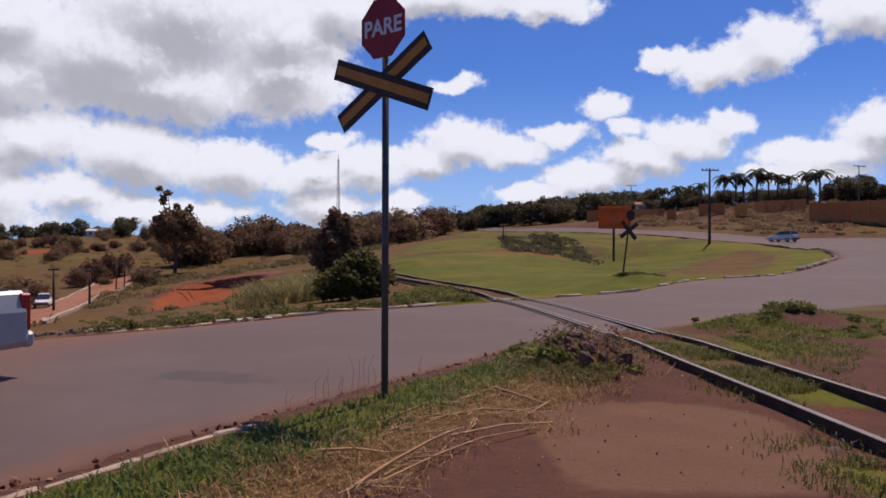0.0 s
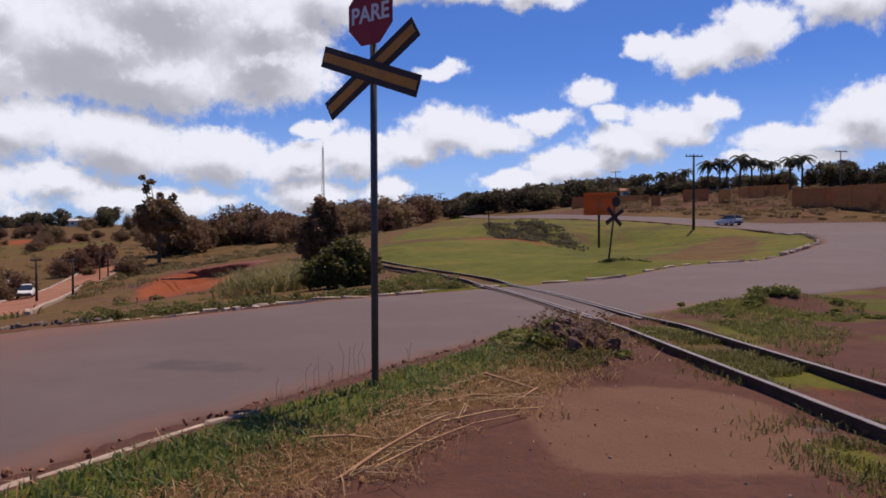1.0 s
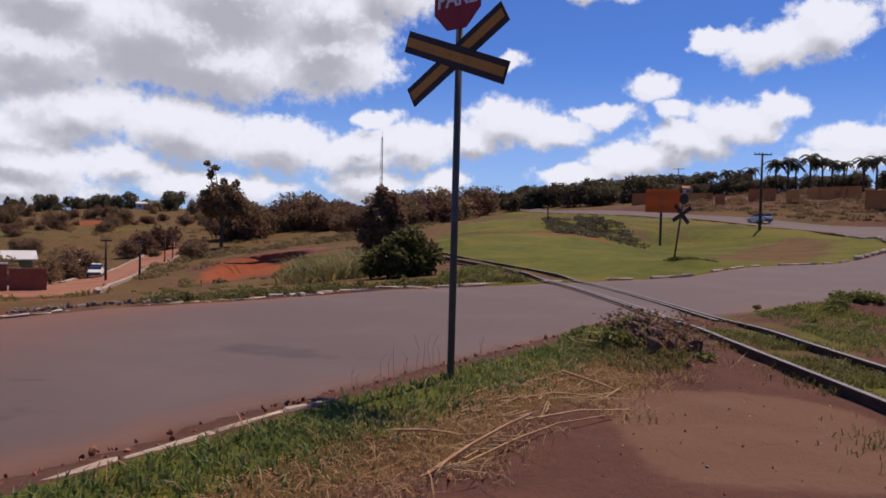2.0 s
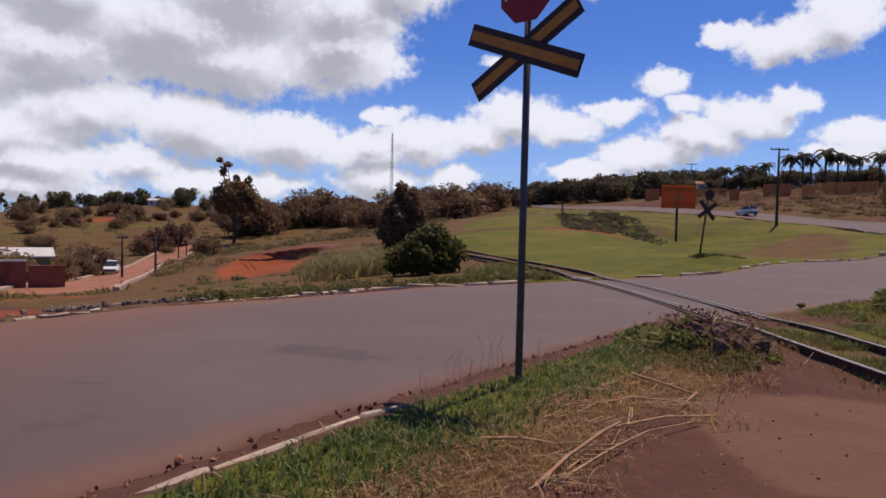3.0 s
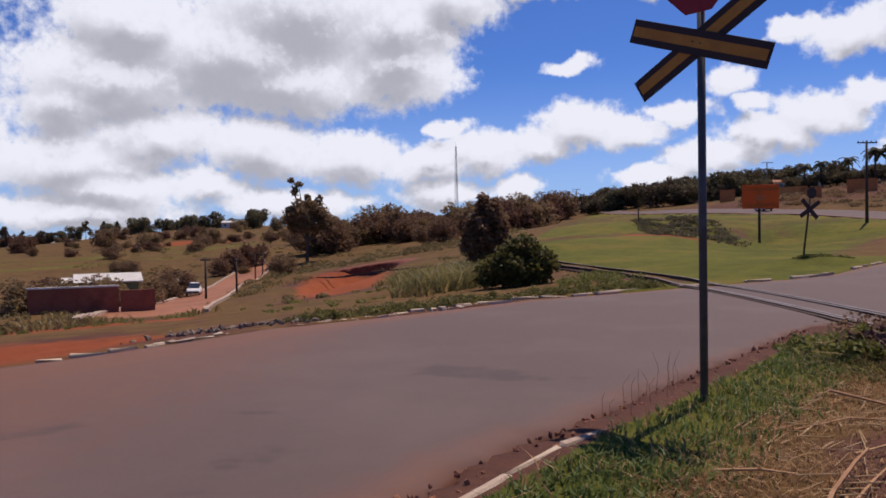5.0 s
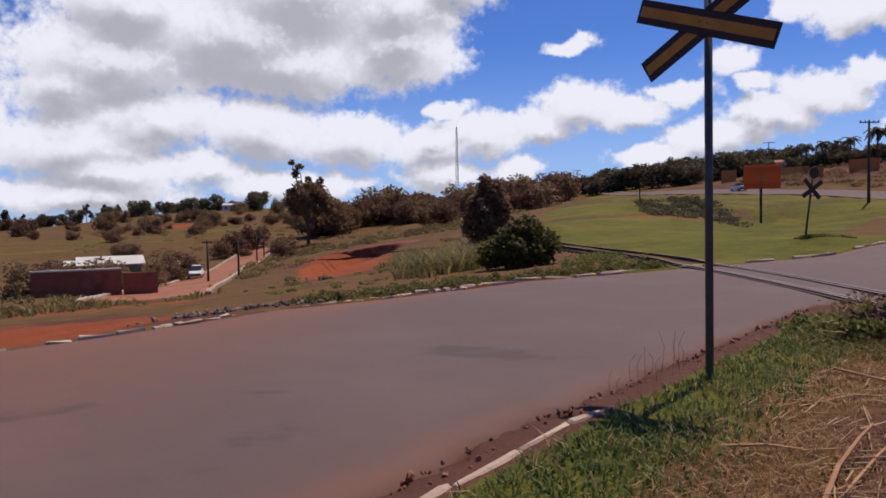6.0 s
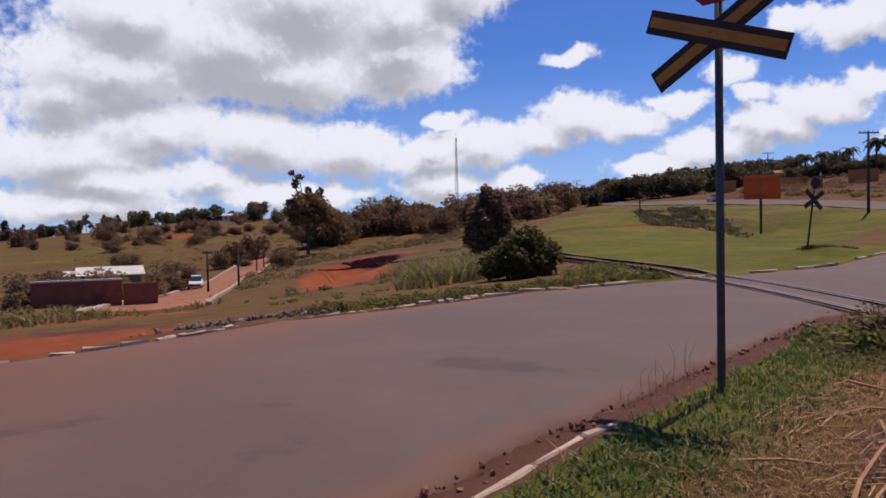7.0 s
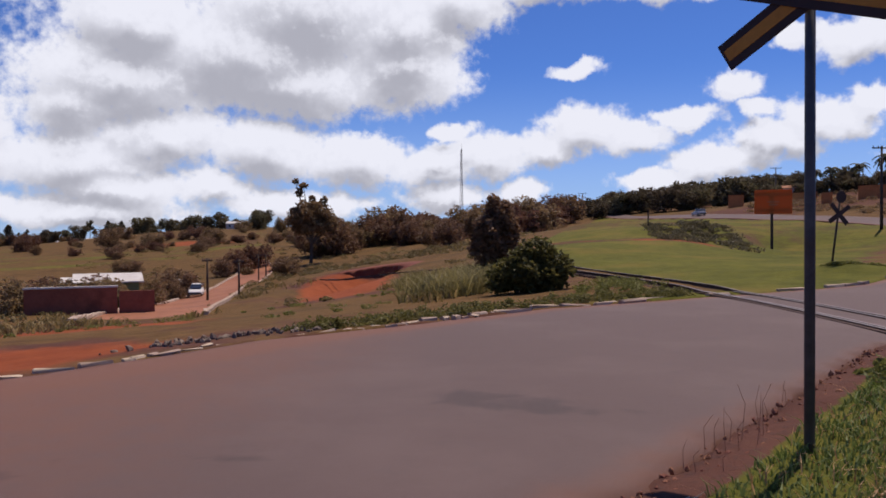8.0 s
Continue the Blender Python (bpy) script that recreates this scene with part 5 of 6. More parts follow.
# ---- kerbs, rubble ----
def build_kerbs():
    rng = np.random.default_rng(61)
    kerb = empty("far_kerb", Matrix(), "broken pale concrete kerb along the road's far side", "kerb", kind="structure")
    line = FAR_EDGE
    s = np.concatenate([[0], np.cumsum(np.linalg.norm(np.diff(line, axis=0), axis=1))])
    i0 = int(np.argmin(np.hypot(*(line - np.array((-13, 0.5))).T)))
    i1 = int(np.argmin(np.hypot(*(line - np.array((40, 95))).T)))
    u = s[i0]
    variants = []
    for k in range(5):
        bm = bmesh.new()
        box(bm, (0.78, 0.13, 0.16), Matrix(), 0.02)
        for v in bm.verts:
            v.co += Vector((rng.normal(), rng.normal(), rng.normal())) * 0.012
        me = bpy.data.meshes.new("kerb_stone")
        bm.to_mesh(me)
        bm.free()
        me.materials.append(KERB)
        variants.append(me)
    while u < s[i1]:
        x, y = np.interp(u, s, line[:, 0]), np.interp(u, s, line[:, 1])
        x2, y2 = np.interp(u + 0.2, s, line[:, 0]), np.interp(u + 0.2, s, line[:, 1])
        ln = rng.uniform(0.16, 0.52) if y < 19 else rng.uniform(0.7, 1.2)
        rough_part = y < 23.5
        gap = rng.uniform() < (0.30 if y < 15.5 else 0.15 if y < 17.5 else 0.08 if y < 22.5 else 0.85 if y < 25.6 else 0.62 if y < 44 else 0.0)
        if not gap:
            ang = math.degrees(math.atan2(y2 - y, x2 - x)) + rng.normal() * (9 if rough_part else 2)
            off = -0.12 + rng.normal() * (0.07 if rough_part else 0.02)
            nx, ny = -(y2 - y) / 0.2, (x2 - x) / 0.2
            xx, yy = x - nx * off, y - ny * off
            lift = rng.uniform(-0.08, -0.045) if y < 17 else rng.uniform(-0.06, -0.01) if rough_part else (0.08 if y > 44 else -0.03)
            ob = new("kerb_stone", variants[int(rng.integers(5))])
            ob.matrix_basis = pose(xx, yy, land([(xx, yy)])[0] + lift, rng.normal() * (7 if rough_part else 1), rng.normal() * (3 if rough_part else 0.5), ang) @ Matrix.Diagonal((ln / 0.78, 0.6 if y < 17 else 1.0 if y < 44 else 2.4, 0.8 if y < 17 else 1.0, 1))
            ob.parent = kerb
        u += ln * (0.99 if not rough_part else 1.03)
    near = empty("near_kerb", Matrix(), "half-buried pale concrete kerb between rubble and grass", "kerb", kind="structure")
    line = NEAR_EDGE
    s = np.concatenate([[0], np.cumsum(np.linalg.norm(np.diff(line, axis=0), axis=1))])
    u = s[int(np.argmin(np.hypot(*(line - np.array((-6, -3))).T)))]
    end = s[int(np.argmin(np.hypot(*(line - np.array((-1.85, 6.7))).T)))]
    while u < end:
        x, y = np.interp(u, s, line[:, 0]), np.interp(u, s, line[:, 1])
        x2, y2 = np.interp(u + 0.2, s, line[:, 0]), np.interp(u + 0.2, s, line[:, 1])
        nx, ny = (y2 - y) / 0.2, -(x2 - x) / 0.2
        ob = new("kerb_stone", variants[int(rng.integers(5))])
        xx, yy = x + nx * 0.36, y + ny * 0.36
        ob.matrix_basis = pose(xx, yy, land([(xx, yy)])[0] - 0.022 - 0.012 * (rng.uniform() < 0.3), rng.normal() * 1.2, rng.normal() * 0.6, math.degrees(math.atan2(y2 - y, x2 - x)) + rng.normal() * 2) @ Matrix.Diagonal((1, 0.55, 0.9, 1))
        ob.parent = near
        u += 0.8


def chunk_meshes(rng, mat, n=6):
    out = []
    for _ in range(n):
        bm = bmesh.new()
        bmesh.ops.create_icosphere(bm, subdivisions=1, radius=0.5)
        for v in bm.verts:
            v.co *= rng.uniform(0.65, 1.2)
        me = bpy.data.meshes.new("chunk")
        bm.to_mesh(me)
        bm.free()
        me.materials.append(mat)
        out.append(me)
    return out


def build_rubble():
    rng = np.random.default_rng(71)
    red = chunk_meshes(rng, RUBBLE)
    edge = empty("edge_rubble", Matrix(), "red lumps of earth and broken brick along the asphalt's edge", "rubble")
    pick = NEAR_EDGE[(NEAR_EDGE[:, 1] > 3.2) & (NEAR_EDGE[:, 1] < 13.6) & (NEAR_EDGE[:, 0] < 2.5)]
    for _ in range(280):
        i = int(rng.integers(len(pick) - 1))
        t = rng.uniform()
        q = pick[i] * (1 - t) + pick[i + 1] * t
        d = pick[i + 1] - pick[i]
        d /= np.linalg.norm(d)
        q = q + np.array((d[1], -d[0])) * (rng.uniform(0.0, 0.55) if rng.uniform() < 0.6 else abs(rng.normal()) * 0.12)
        s = rng.uniform(0.015, 0.055) * (1.6 if rng.uniform() < 0.12 else 1)
        ob = new("lump", red[int(rng.integers(6))])
        ob.matrix_basis = pose(q[0], q[1], land([q])[0] + s * 0.2, *rng.uniform(0, 360, 3)) @ Matrix.Diagonal((s * 1.3, s, s * 0.8, 1))
        ob.parent = edge
    grey = chunk_meshes(rng, GREY_RUBBLE)
    pile = empty("rubble_pile", Matrix(), "low pile of grey broken concrete behind the kerb", "rubble")
    for _ in range(130):
        t = rng.uniform()
        x, y = -9.6 + 2.6 * t + rng.normal() * 0.45, 13.9 + 2.9 * t + rng.normal() * 0.5
        s = rng.uniform(0.04, 0.16)
        ob = new("lump", grey[int(rng.integers(6))])
        ob.matrix_basis = pose(x, y, ground_at(x, y) + s * 0.15, *rng.uniform(0, 360, 3)) @ Matrix.Diagonal((s * 1.4, s, s * 0.7, 1))
        ob.parent = pile
    stones = empty("scattered_stones", Matrix(), "small pale stones scattered on the bare soil", "stones", kind="stuff")
    pale = chunk_meshes(rng, KERB, 3)
    for _ in range(240):
        x, y = rng.uniform(0.3, 4.0), rng.uniform(2.5, 9.5)
        s = rng.uniform(0.008, 0.03)
        ob = new("pebble", (pale if rng.uniform() < 0.5 else red)[int(rng.integers(3))])
        ob.matrix_basis = pose(x, y, ground_at(x, y) + s * 0.2, *rng.uniform(0, 360, 3)) @ Matrix.Diagonal((s * 1.3, s, s * 0.7, 1))
        ob.parent = stones


build_kerbs()
build_rubble()


# ---- grass, straw and stalks on the near verge ----
def blades(name, label, spots, mat, seed, low, high, wide, lean=0.5, rise=0.0):
    """One mass of single bent blades."""
    rng = np.random.default_rng(seed)
    p = np.array(spots)
    z = ground_height(p) + 0.03 + rise
    verts, faces = [], []
    for (x, y), zz in zip(p, z):
        h, w = rng.uniform(low, high), wide * rng.uniform(0.6, 1.3)
        a, l = rng.uniform(0, 2 * math.pi), rng.uniform(0.1, lean) * h * 2
        dx, dy = math.cos(a) * l, math.sin(a) * l
        b = rng.uniform(0, 2 * math.pi)
        wx, wy = math.cos(b) * w, math.sin(b) * w
        k = len(verts)
        verts += [(x - wx, y - wy, zz - 0.03), (x + wx, y + wy, zz - 0.03), (x + dx * 0.35 + wx * 0.8, y + dy * 0.35 + wy * 0.8, zz + h * 0.6), (x + dx * 0.35 - wx * 0.8, y + dy * 0.35 - wy * 0.8, zz + h * 0.6), (x + dx, y + dy, zz + h * 0.95)]
        faces += [(k, k + 1, k + 2, k + 3), (k + 3, k + 2, k + 4)]
    tagged(arrays(name, verts, faces, mat), label, "grass", kind="stuff")


def build_verge():
    rng = np.random.default_rng(81)
    p = np.column_stack([rng.uniform(-6, 4, 150000), rng.uniform(2.0, 13.5, 150000)])
    d = near_verge(p)
    n = bumps(p[:, 0], p[:, 1], 0.5, 3)
    ok = (d > 0.50 + 0.08 * n) & (rng.uniform(size=len(p)) < 0.95 * smooth(1.85, 1.1, d + 0.3 * n) * smooth(13.2, 10.8, p[:, 1]) * (0.55 + 0.45 * n))
    blades("verge_grass", "short green grass on the verge round the post", p[ok][:34000], GRASS, 82, 0.03, 0.10, 0.008, 0.9, 0.02)
    ok = (d > 0.6) & (rng.uniform(size=len(p)) < 0.75 * smooth(2.7, 1.8, d + 0.5 * n) * smooth(0.9, 1.5, d) * smooth(12.5, 10, p[:, 1]))
    blades("verge_straw", "flattened dry straw beside the green verge", p[ok][:30000], DRY_GRASS, 83, 0.012, 0.05, 0.005, 3.2, 0.02)
    ok = (d > 0.5) & (rng.uniform(size=len(p)) < 0.10 * smooth(2.2, 1.4, d) * (0.5 + 0.5 * bumps(p[:, 0], p[:, 1], 0.35, 8)))
    blades("verge_dry_blades", "pale dry blades among the green verge grass", p[ok][:3000], DRY_GRASS, 88, 0.04, 0.12, 0.005, 1.6, 0.03)
    q = np.column_stack([1.55 + 0.5 * rng.normal(size=7000), 9.8 + 1.05 * rng.normal(size=7000)])
    q = q[(near_verge(q) > 0.45) & (((q[:, 0] - 1.55) / 0.75) ** 2 + ((q[:, 1] - 9.8) / 1.5) ** 2 < 1)]
    blades("heap_weeds", "green weeds growing over the heap of cut brush", q[(q[:, 0] < 1.5) | (q[:, 1] < 9.0)][:3200], WEED, 84, 0.03, 0.11, 0.010, 1.2)
    t = rng.uniform(size=9000)
    line = TRACK[(TRACK[:, 1] > 5) & (TRACK[:, 1] < 14)]
    i = (t * (len(line) - 2)).astype(int)
    q = line[i] + np.column_stack([rng.normal(size=9000) * 0.42 + 0.15, rng.uniform(-0.3, 0.3, 9000)])
    keep = bumps(q[:, 0], q[:, 1], 0.8, 4) > 0.0
    blades("track_grass", "green weeds growing between the rails", q[keep][:5000], WEED, 85, 0.02, 0.08, 0.006, 1.2)
    q = np.column_stack([rng.uniform(4.9, 9, 16000), rng.uniform(9.5, 16.5, 16000)])
    keep = (rng.uniform(-0.5, 0.6, len(q)) < bumps(q[:, 0], q[:, 1], 1.1, 4)) & (near_verge(q) > 0.2) & (q[:, 0] - 4.9 < 0.62 * (q[:, 1] - 9.0))
    blades("roadside_grass", "patchy grass beyond the track", q[keep][:9000], WEED, 86, 0.015, 0.055, 0.008, 1.6)
    q = np.column_stack([rng.uniform(-13.5, -5.5, 16000), rng.uniform(29, 44, 16000)])
    clump = bumps(q[:, 0], q[:, 1], 1.3, 7)
    keep = (clump > 0.0) & (away(q, FAR_EDGE[::2]) < -2.5) & (q[:, 0] > -1.9 - 0.24 * q[:, 1]) & (q[:, 1] > 32)
    blades("reed_clump", "pale green reeds and tall weeds behind the kerb", q[keep][:3600], REED, 53, 0.3, 1.25, 0.024, 0.7)
    # rough grass over the wild slope
    q = np.column_stack([rng.uniform(-62, -7, 70000), rng.uniform(24, 130, 70000)])
    keep = (bumps(q[:, 0], q[:, 1], 3.2, 9) + 0.5 * bumps(q[:, 0], q[:, 1], 0.9, 2) > 0.1) & (np.abs(away(q, DIRT_ROAD)) > 3.6)
    keep &= ((q[:, 0] + 24) / 8) ** 2 + ((q[:, 1] - 66) / 19) ** 2 > 1
    keep &= ~((q[:, 1] < 50) & (q[:, 0] > -24) & (q[:, 0] < -9))
    keep &= (away(q, FAR_EDGE[::2]) < -3) & ((q[:, 0] + 41) ** 2 / 90 + (q[:, 1] - 60) ** 2 / 160 > 1) & (away(q, TRACK[::2]) < -1.5)
    blades("slope_grass", "rough tan and olive grass on the slope", q[keep][:22000], SLOPE_GRASS, 58, 0.12, 0.5, 0.05, 0.9)
    q = np.column_stack([3.1 + 0.28 * rng.normal(size=2200), 5.1 + 0.6 * rng.normal(size=2200)])
    q = q[away(q, TRACK[::2]) < -0.62]
    q = q[bumps(q[:, 0], q[:, 1], 0.22, 5) > -0.1]
    blades("soil_tufts", "thin grey-green tufts on the soil by the rail", q, WEED, 87, 0.01, 0.035, 0.006, 2.0)


def stalk(points, r, name="dry_stalk", label="long dry broken stalk lying on the ground", mat=None):
    """A thick dry stem through plan points (x, y, height above ground)."""
    th = empty(name, Matrix(), label, "stalk", "dry stalks")
    bm = bmesh.new()
    pts = [Vector((x, y, ground_at(x, y) + 0.055 + h)) for x, y, h in points]
    for k, (a, b) in enumerate(zip(pts, pts[1:])):
        rod(bm, a, b, r * (1 - 0.15 * k), r * (1 - 0.15 * (k + 1)), 6)
    part("stem", bm, mat or STALK, th)


SEED_STEM = material("reddish_stem", ((0.20, 0.09, 0.06), (0.30, 0.15, 0.10)), 5.0)


def build_stalks():
    rng = np.random.default_rng(91)
    stalk([(-0.55, 4.5, 0.0), (-0.32, 5.0, 0.06), (-0.05, 5.45, 0.10), (0.12, 5.72, 0.10)], 0.017)
    stalk([(-0.35, 4.75, 0.0), (0.0, 5.3, 0.03), (0.35, 5.85, 0.02), (0.85, 6.3, 0.0)], 0.011)
    stalk([(0.55, 7.9, 0.05), (0.85, 7.5, 0.04), (1.05, 7.25, 0.02)], 0.014)
    stalk([(1.05, 7.3, 0.03), (0.9, 7.0, 0.01), (0.78, 6.75, 0.0)], 0.014)
    stalk([(0.1, 5.9, 0.02), (0.55, 6.25, 0.03), (1.0, 6.45, 0.01)], 0.011)
    stalk([(-0.1, 6.6, 0.01), (0.4, 6.9, 0.03), (0.8, 6.95, 0.01)], 0.010)
    stalk([(-0.9, 5.4, 0.02), (-0.62, 5.42, 0.03), (-0.4, 5.4, 0.02)], 0.012)
    for _ in range(150):
        x, y = rng.uniform(-0.6, 1.0), rng.uniform(4.2, 8.0)
        if not 1.2 < near_verge(np.array([(x, y)]))[0] < 2.25:
            continue
        a, ln = rng.uniform(-0.5, 1.4), rng.uniform(0.12, 0.42)
        stalk([(x, y, rng.uniform(0, 0.03)), (x + math.cos(a) * ln, y + math.sin(a) * ln, rng.uniform(0, 0.06))], rng.uniform(0.003, 0.006), "straw", "thin dry straw lying on the verge", STRAW)
    # thin reddish seed stems at the road's edge
    for cx, cy, n, h in ((-0.95, 8.0, 6, 0.34), (-1.5, 7.0, 3, 0.2), (-0.35, 9.3, 2, 0.2), (-1.15, 7.6, 4, 0.26)):
        for _ in range(n):
            x, y = cx + rng.normal() * 0.10, cy + rng.normal() * 0.12
            hh = h * rng.uniform(0.5, 1.2)
            stalk([(x, y, -0.05), (x + rng.normal() * 0.02, y, hh * 0.6), (x + rng.normal() * 0.05, y, hh)], 0.0022, "seed_stem", "thin reddish dry seed stem at the road edge", SEED_STEM)
    # the heap of cut brush by the crossing
    heap = empty("brush_heap", Matrix(), "heap of cut dry brush and weeds beside the crossing", "brush heap")
    for k in range(44):
        x, y = 1.85 + rng.normal() * 0.42, 9.7 + rng.normal() * 0.6
        a, ln = rng.uniform(0, 6.28), rng.uniform(0.15, 0.5)
        z = ground_at(x, y)
        bm = bmesh.new()
        rod(bm, (x, y, z + rng.uniform(0, 0.1)), (x + math.cos(a) * ln, y + math.sin(a) * ln, z + rng.uniform(0.02, 0.26)), rng.uniform(0.004, 0.012), 0.003, 5)
        part("twig", bm, BARK if rng.uniform() < 0.6 else STRAW, heap)
    bm = bmesh.new()
    box(bm, (0.24, 0.05, 0.02), pose(2.15, 9.9, ground_at(2.15, 9.9) + 0.24, 5, 8, 20))
    part("pale_stick", bm, KERB, heap, "pale bit of board")
    clods = chunk_meshes(rng, DARK_SOIL)
    for _ in range(40):
        x, y, sz = 1.88 + rng.normal() * 0.3, 9.7 + rng.normal() * 0.38, rng.uniform(0.07, 0.26)
        ob = new("clod", clods[int(rng.integers(6))])
        ob.matrix_basis = pose(x, y, ground_at(x, y) + sz * 0.25, *rng.uniform(0, 360, 3)) @ Matrix.Diagonal((sz * 1.3, sz, sz * 0.8, 1))
        ob.parent = heap
    v, f = leaf_cloud(rng, [(1.8, 9.8, ground_at(1.8, 9.8) + 0.08, 0.7, 1.0, 0.16), (2.2, 9.4, ground_at(2.2, 9.4) + 0.06, 0.45, 0.5, 0.14)], 600, 0.05)
    arrays("dead_leaves", v, f, DEAD_LEAF, heap)["label"] = "withered brown leaves"


DARK_SOIL = material("dark_clods", ((0.072, 0.034, 0.026), (0.135, 0.064, 0.046)), 6.0, random=0.4)
DEAD_LEAF = leaf_material("dead_leaves", (0.10, 0.055, 0.032), (0.28, 0.17, 0.09), 0.2)
build_verge()
build_stalks()


# ---- vehicles ----
def wheel(parent, x, y, r, w=0.19):
    bm = bmesh.new()
    rod(bm, (x, y - w / 2, r), (x, y + w / 2, r), r, None, 20)
    tyre = part("tyre", bm, TYRE, parent)
    bm = bmesh.new()
    rod(bm, (x, y - w / 2 - 0.006, r), (x, y + w / 2 + 0.006, r), r * 0.62, None, 14)
    part("rim", bm, RIM, tyre)


def loft(bm, sections):
    """A closed hull through rings of points, each (x, [(y, z), ...])."""
    rings = [[bm.verts.new((x, y, z)) for y, z in ring] for x, ring in sections]
    n = len(rings[0])
    for a, b in zip(rings, rings[1:]):
        for k in range(n):
            bm.faces.new((a[k], a[(k + 1) % n], b[(k + 1) % n], b[k]))
    bm.faces.new(rings[0][::-1])
    bm.faces.new(rings[-1])
    bmesh.ops.recalc_face_normals(bm, faces=bm.faces)


def body_ring(w, lo, mid, hi, tuck=0.08):
    h = w / 2
    return [(-h + tuck, lo), (-h, lo + 0.08), (-h, mid), (-h + tuck * 0.7, hi - 0.04), (-h + tuck * 1.3, hi), (h - tuck * 1.3, hi), (h - tuck * 0.7, hi - 0.04), (h, mid), (h, lo + 0.08), (h - tuck, lo)]


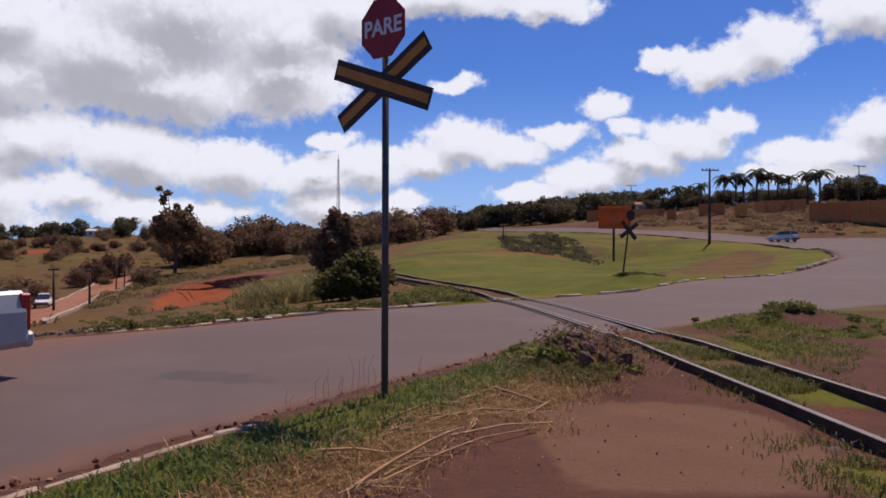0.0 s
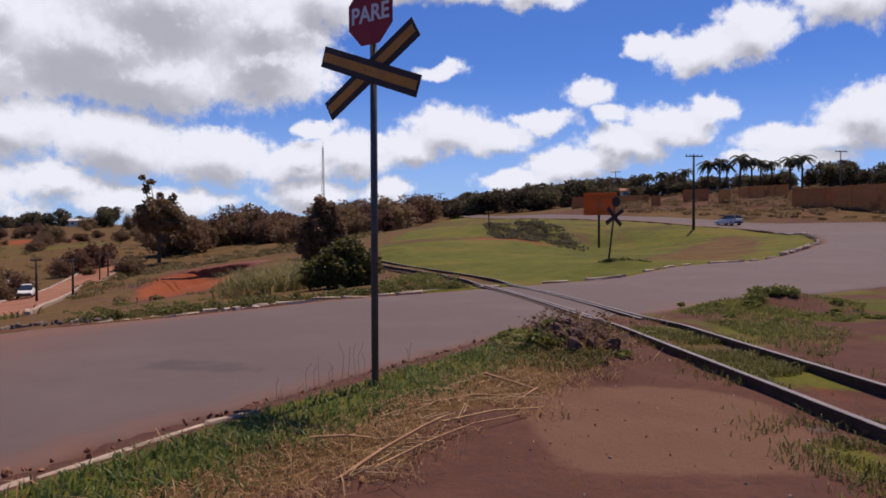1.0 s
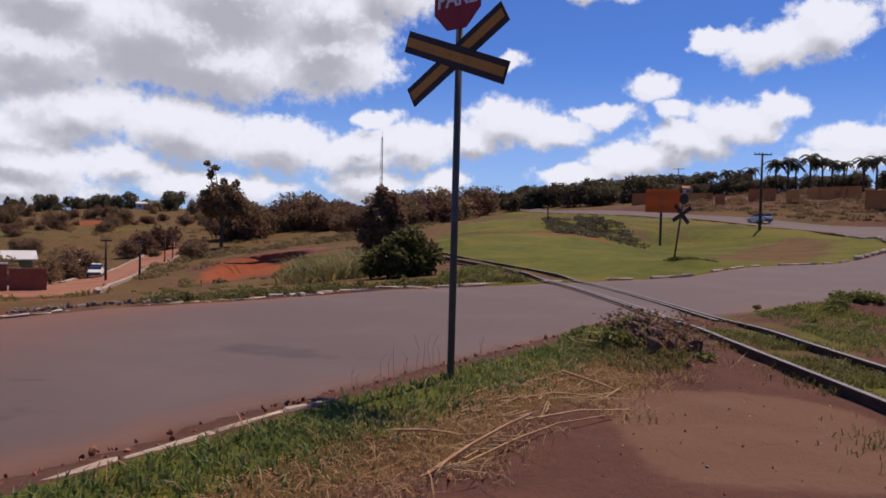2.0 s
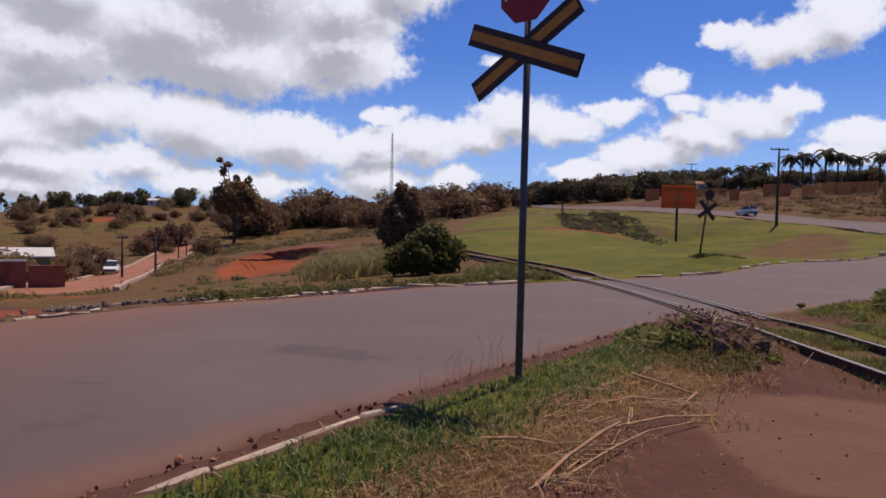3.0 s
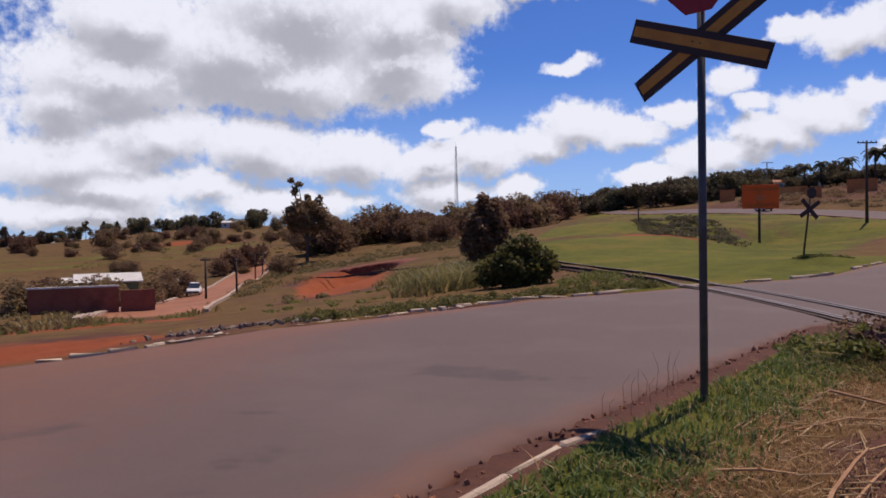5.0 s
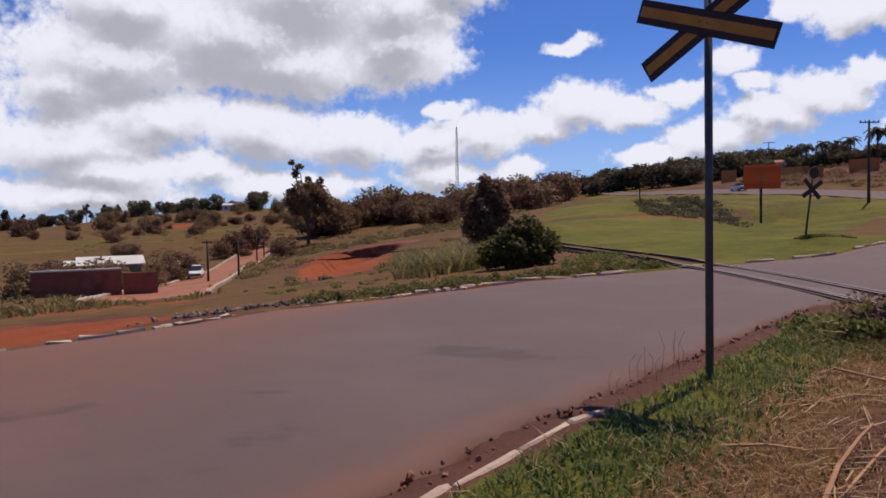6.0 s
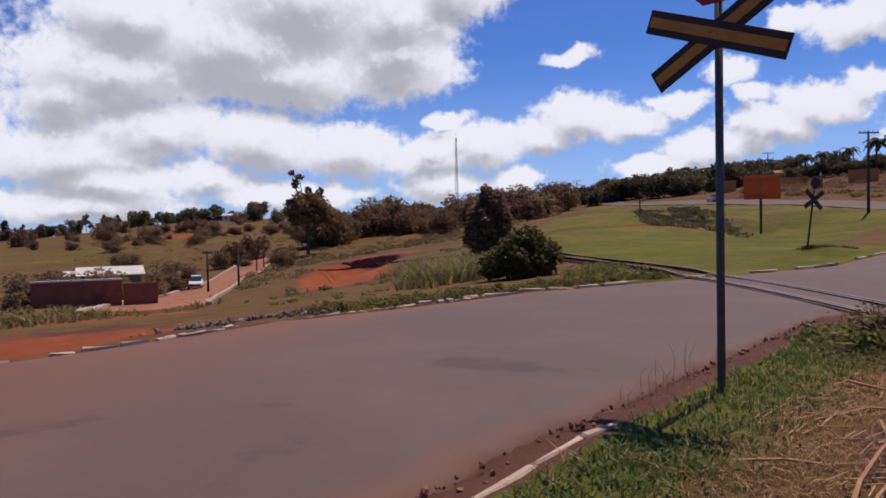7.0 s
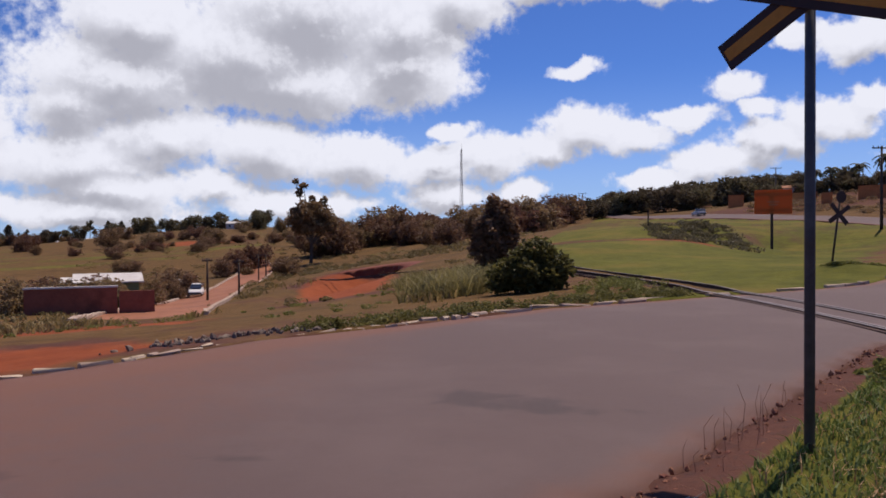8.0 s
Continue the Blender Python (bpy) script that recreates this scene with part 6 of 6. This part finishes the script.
def car(name, label, paint, pickup=False):
    """Points along +x; origin on the ground below its middle."""
    th = empty(name, Matrix(), label, "car")
    bm = bmesh.new()
    if pickup:
        secs = [(-2.15, body_ring(1.50, 0.42, 0.75, 0.98)), (-2.08, body_ring(1.62, 0.36, 0.80, 1.06)), (-0.75, body_ring(1.66, 0.30, 0.80, 1.05)), (0.9, body_ring(1.66, 0.28, 0.75, 0.98)),
                (1.9, body_ring(1.60, 0.30, 0.62, 0.80)), (2.18, body_ring(1.40, 0.34, 0.55, 0.66))]
    else:
        secs = [(-2.0, body_ring(1.45, 0.40, 0.70, 0.92)), (-1.9, body_ring(1.60, 0.32, 0.75, 0.98)), (0.8, body_ring(1.66, 0.26, 0.70, 0.93)), (1.8, body_ring(1.58, 0.28, 0.58, 0.76)), (2.05, body_ring(1.38, 0.32, 0.52, 0.64))]
    loft(bm, secs)
    part("body", bm, paint, th, smooth=False)
    x0, x1 = (-0.72, 1.0) if pickup else (-1.85, 1.05)
    bm = bmesh.new()
    loft(bm, [(x0, body_ring(1.42, 0.95, 1.1, 1.2, 0.1)), (x0 + 0.18, body_ring(1.34, 0.95, 1.2, 1.44, 0.14)), (x0 + (1.1 if pickup else 1.9), body_ring(1.30, 0.95, 1.2, 1.46, 0.14)), (x1, body_ring(1.40, 0.92, 0.94, 0.98, 0.1))])
    cab = part("cabin", bm, CAR_GLASS, th, "dark windows")
    bm = bmesh.new()
    box(bm, (1.0 if pickup else 1.7, 1.06, 0.03), Matrix.Translation(((x0 + 0.72) if pickup else (x0 + 1.05), 0, 1.465)), 0.01)
    part("roof", bm, paint, cab)
    for s in (-1, 1):
        bm = bmesh.new()
        box(bm, (0.07, 0.05, 0.42), Matrix.Translation((x0 + 0.1, s * 0.66, 1.2)))
        part("pillar", bm, paint, cab)
    for s in (-1, 1):
        bm = bmesh.new()
        box(bm, (0.14, 0.14, 0.46 if pickup else 0.2), Matrix.Translation((secs[0][0] + 0.065, s * (0.73 if pickup else 0.66), 0.80 if pickup else 0.78)), 0.02)
        part("tail_light", bm, CAR_LIGHT, th, "red tail light")
        bm = bmesh.new()
        box(bm, (0.12, 0.28, 0.13), Matrix.Translation((secs[-1][0] - 0.05, s * 0.5, 0.6)), 0.02)
        part("headlight", bm, HEAD_GLASS, th, "clear headlight")
        bm = bmesh.new()
        box(bm, (0.10, 0.12, 0.10), Matrix.Translation((x1 - 0.35, s * 0.88, 1.0)), 0.02)
        part("mirror", bm, CAR_DARK, th)
    for x in (secs[0][0] - 0.02, secs[-1][0] + 0.02):
        bm = bmesh.new()
        box(bm, (0.16, 1.5, 0.2), Matrix.Translation((x, 0, 0.45)), 0.04)
        part("bumper", bm, paint if pickup else CAR_DARK, th)
    bm = bmesh.new()
    box(bm, (0.012, 0.4, 0.13), Matrix.Translation((secs[0][0] - 0.106, 0, 0.5)))
    part("number_plate", bm, GREY_RUBBLE, th, "plain grey plate")
    if pickup:
        bm = bmesh.new()
        # flat grey strips: shading of the bed sides put in as colour
        for s in (-1, 1):
            box(bm, (0.9, 0.006, 0.22), Matrix.Translation((-1.25, s * 0.832, 0.80)))
        part("side_panel", bm, GREY_RUBBLE, th, "grey strip on the bed side, shading put in as colour")
        bm = bmesh.new()
        box(bm, (1.1, 1.3, 0.02), Matrix.Translation((-1.4, 0, 1.063)))
        part("bed_cover", bm, CAR_DARK, th, "dark load bed cover")
    for x in ((-1.3, 1.35) if pickup else (-1.25, 1.3)):
        for s in (-1, 1):
            wheel(th, x, s * 0.72, 0.29)
    return th


pickup = car("pickup_truck", "small silver pickup truck with tall red tail lights on the asphalt", CAR_SILVER, True)
far_car = car("hatchback_car", "small white hatchback driving on the far road", CAR_WHITE)
parked = car("hatchback_car", "white hatchback standing on the red valley road", CAR_WHITE)
parked.matrix_basis = pose(-48.4, 87.7, ground_at(-48.4, 87.7) + 0.16, 0, 0, -66)


def motions():
    """The pickup leaves along the road; the far car follows the bend up the hill."""
    def on_road(x, y, heading, lift=0.012):
        return pose(x, y, float(land([(x, y)])[0]) + lift, 0, 0, heading)

    walk(pickup, [(0, on_road(-6.78, 7.45, 245)), (0.5, on_road(-8.5, 3.3, 247)), (1.2, on_road(-10.2, -2.5, 254)), (2.5, on_road(-12.6, -14, 262)), (8, on_road(-13.5, -42, 270))])
    walk(far_car, [(0, on_road(44.5, 104, 118)), (1, on_road(41.8, 110.5, 114)), (2, on_road(39.0, 117.5, 110)), (3.3, on_road(36.2, 127, 106)), (4.5, on_road(33.2, 140, 104)), (6, on_road(29.2, 154.5, 106)), (7, on_road(26.4, 164, 106)), (8, on_road(23.4, 174.5, 106))])


motions()
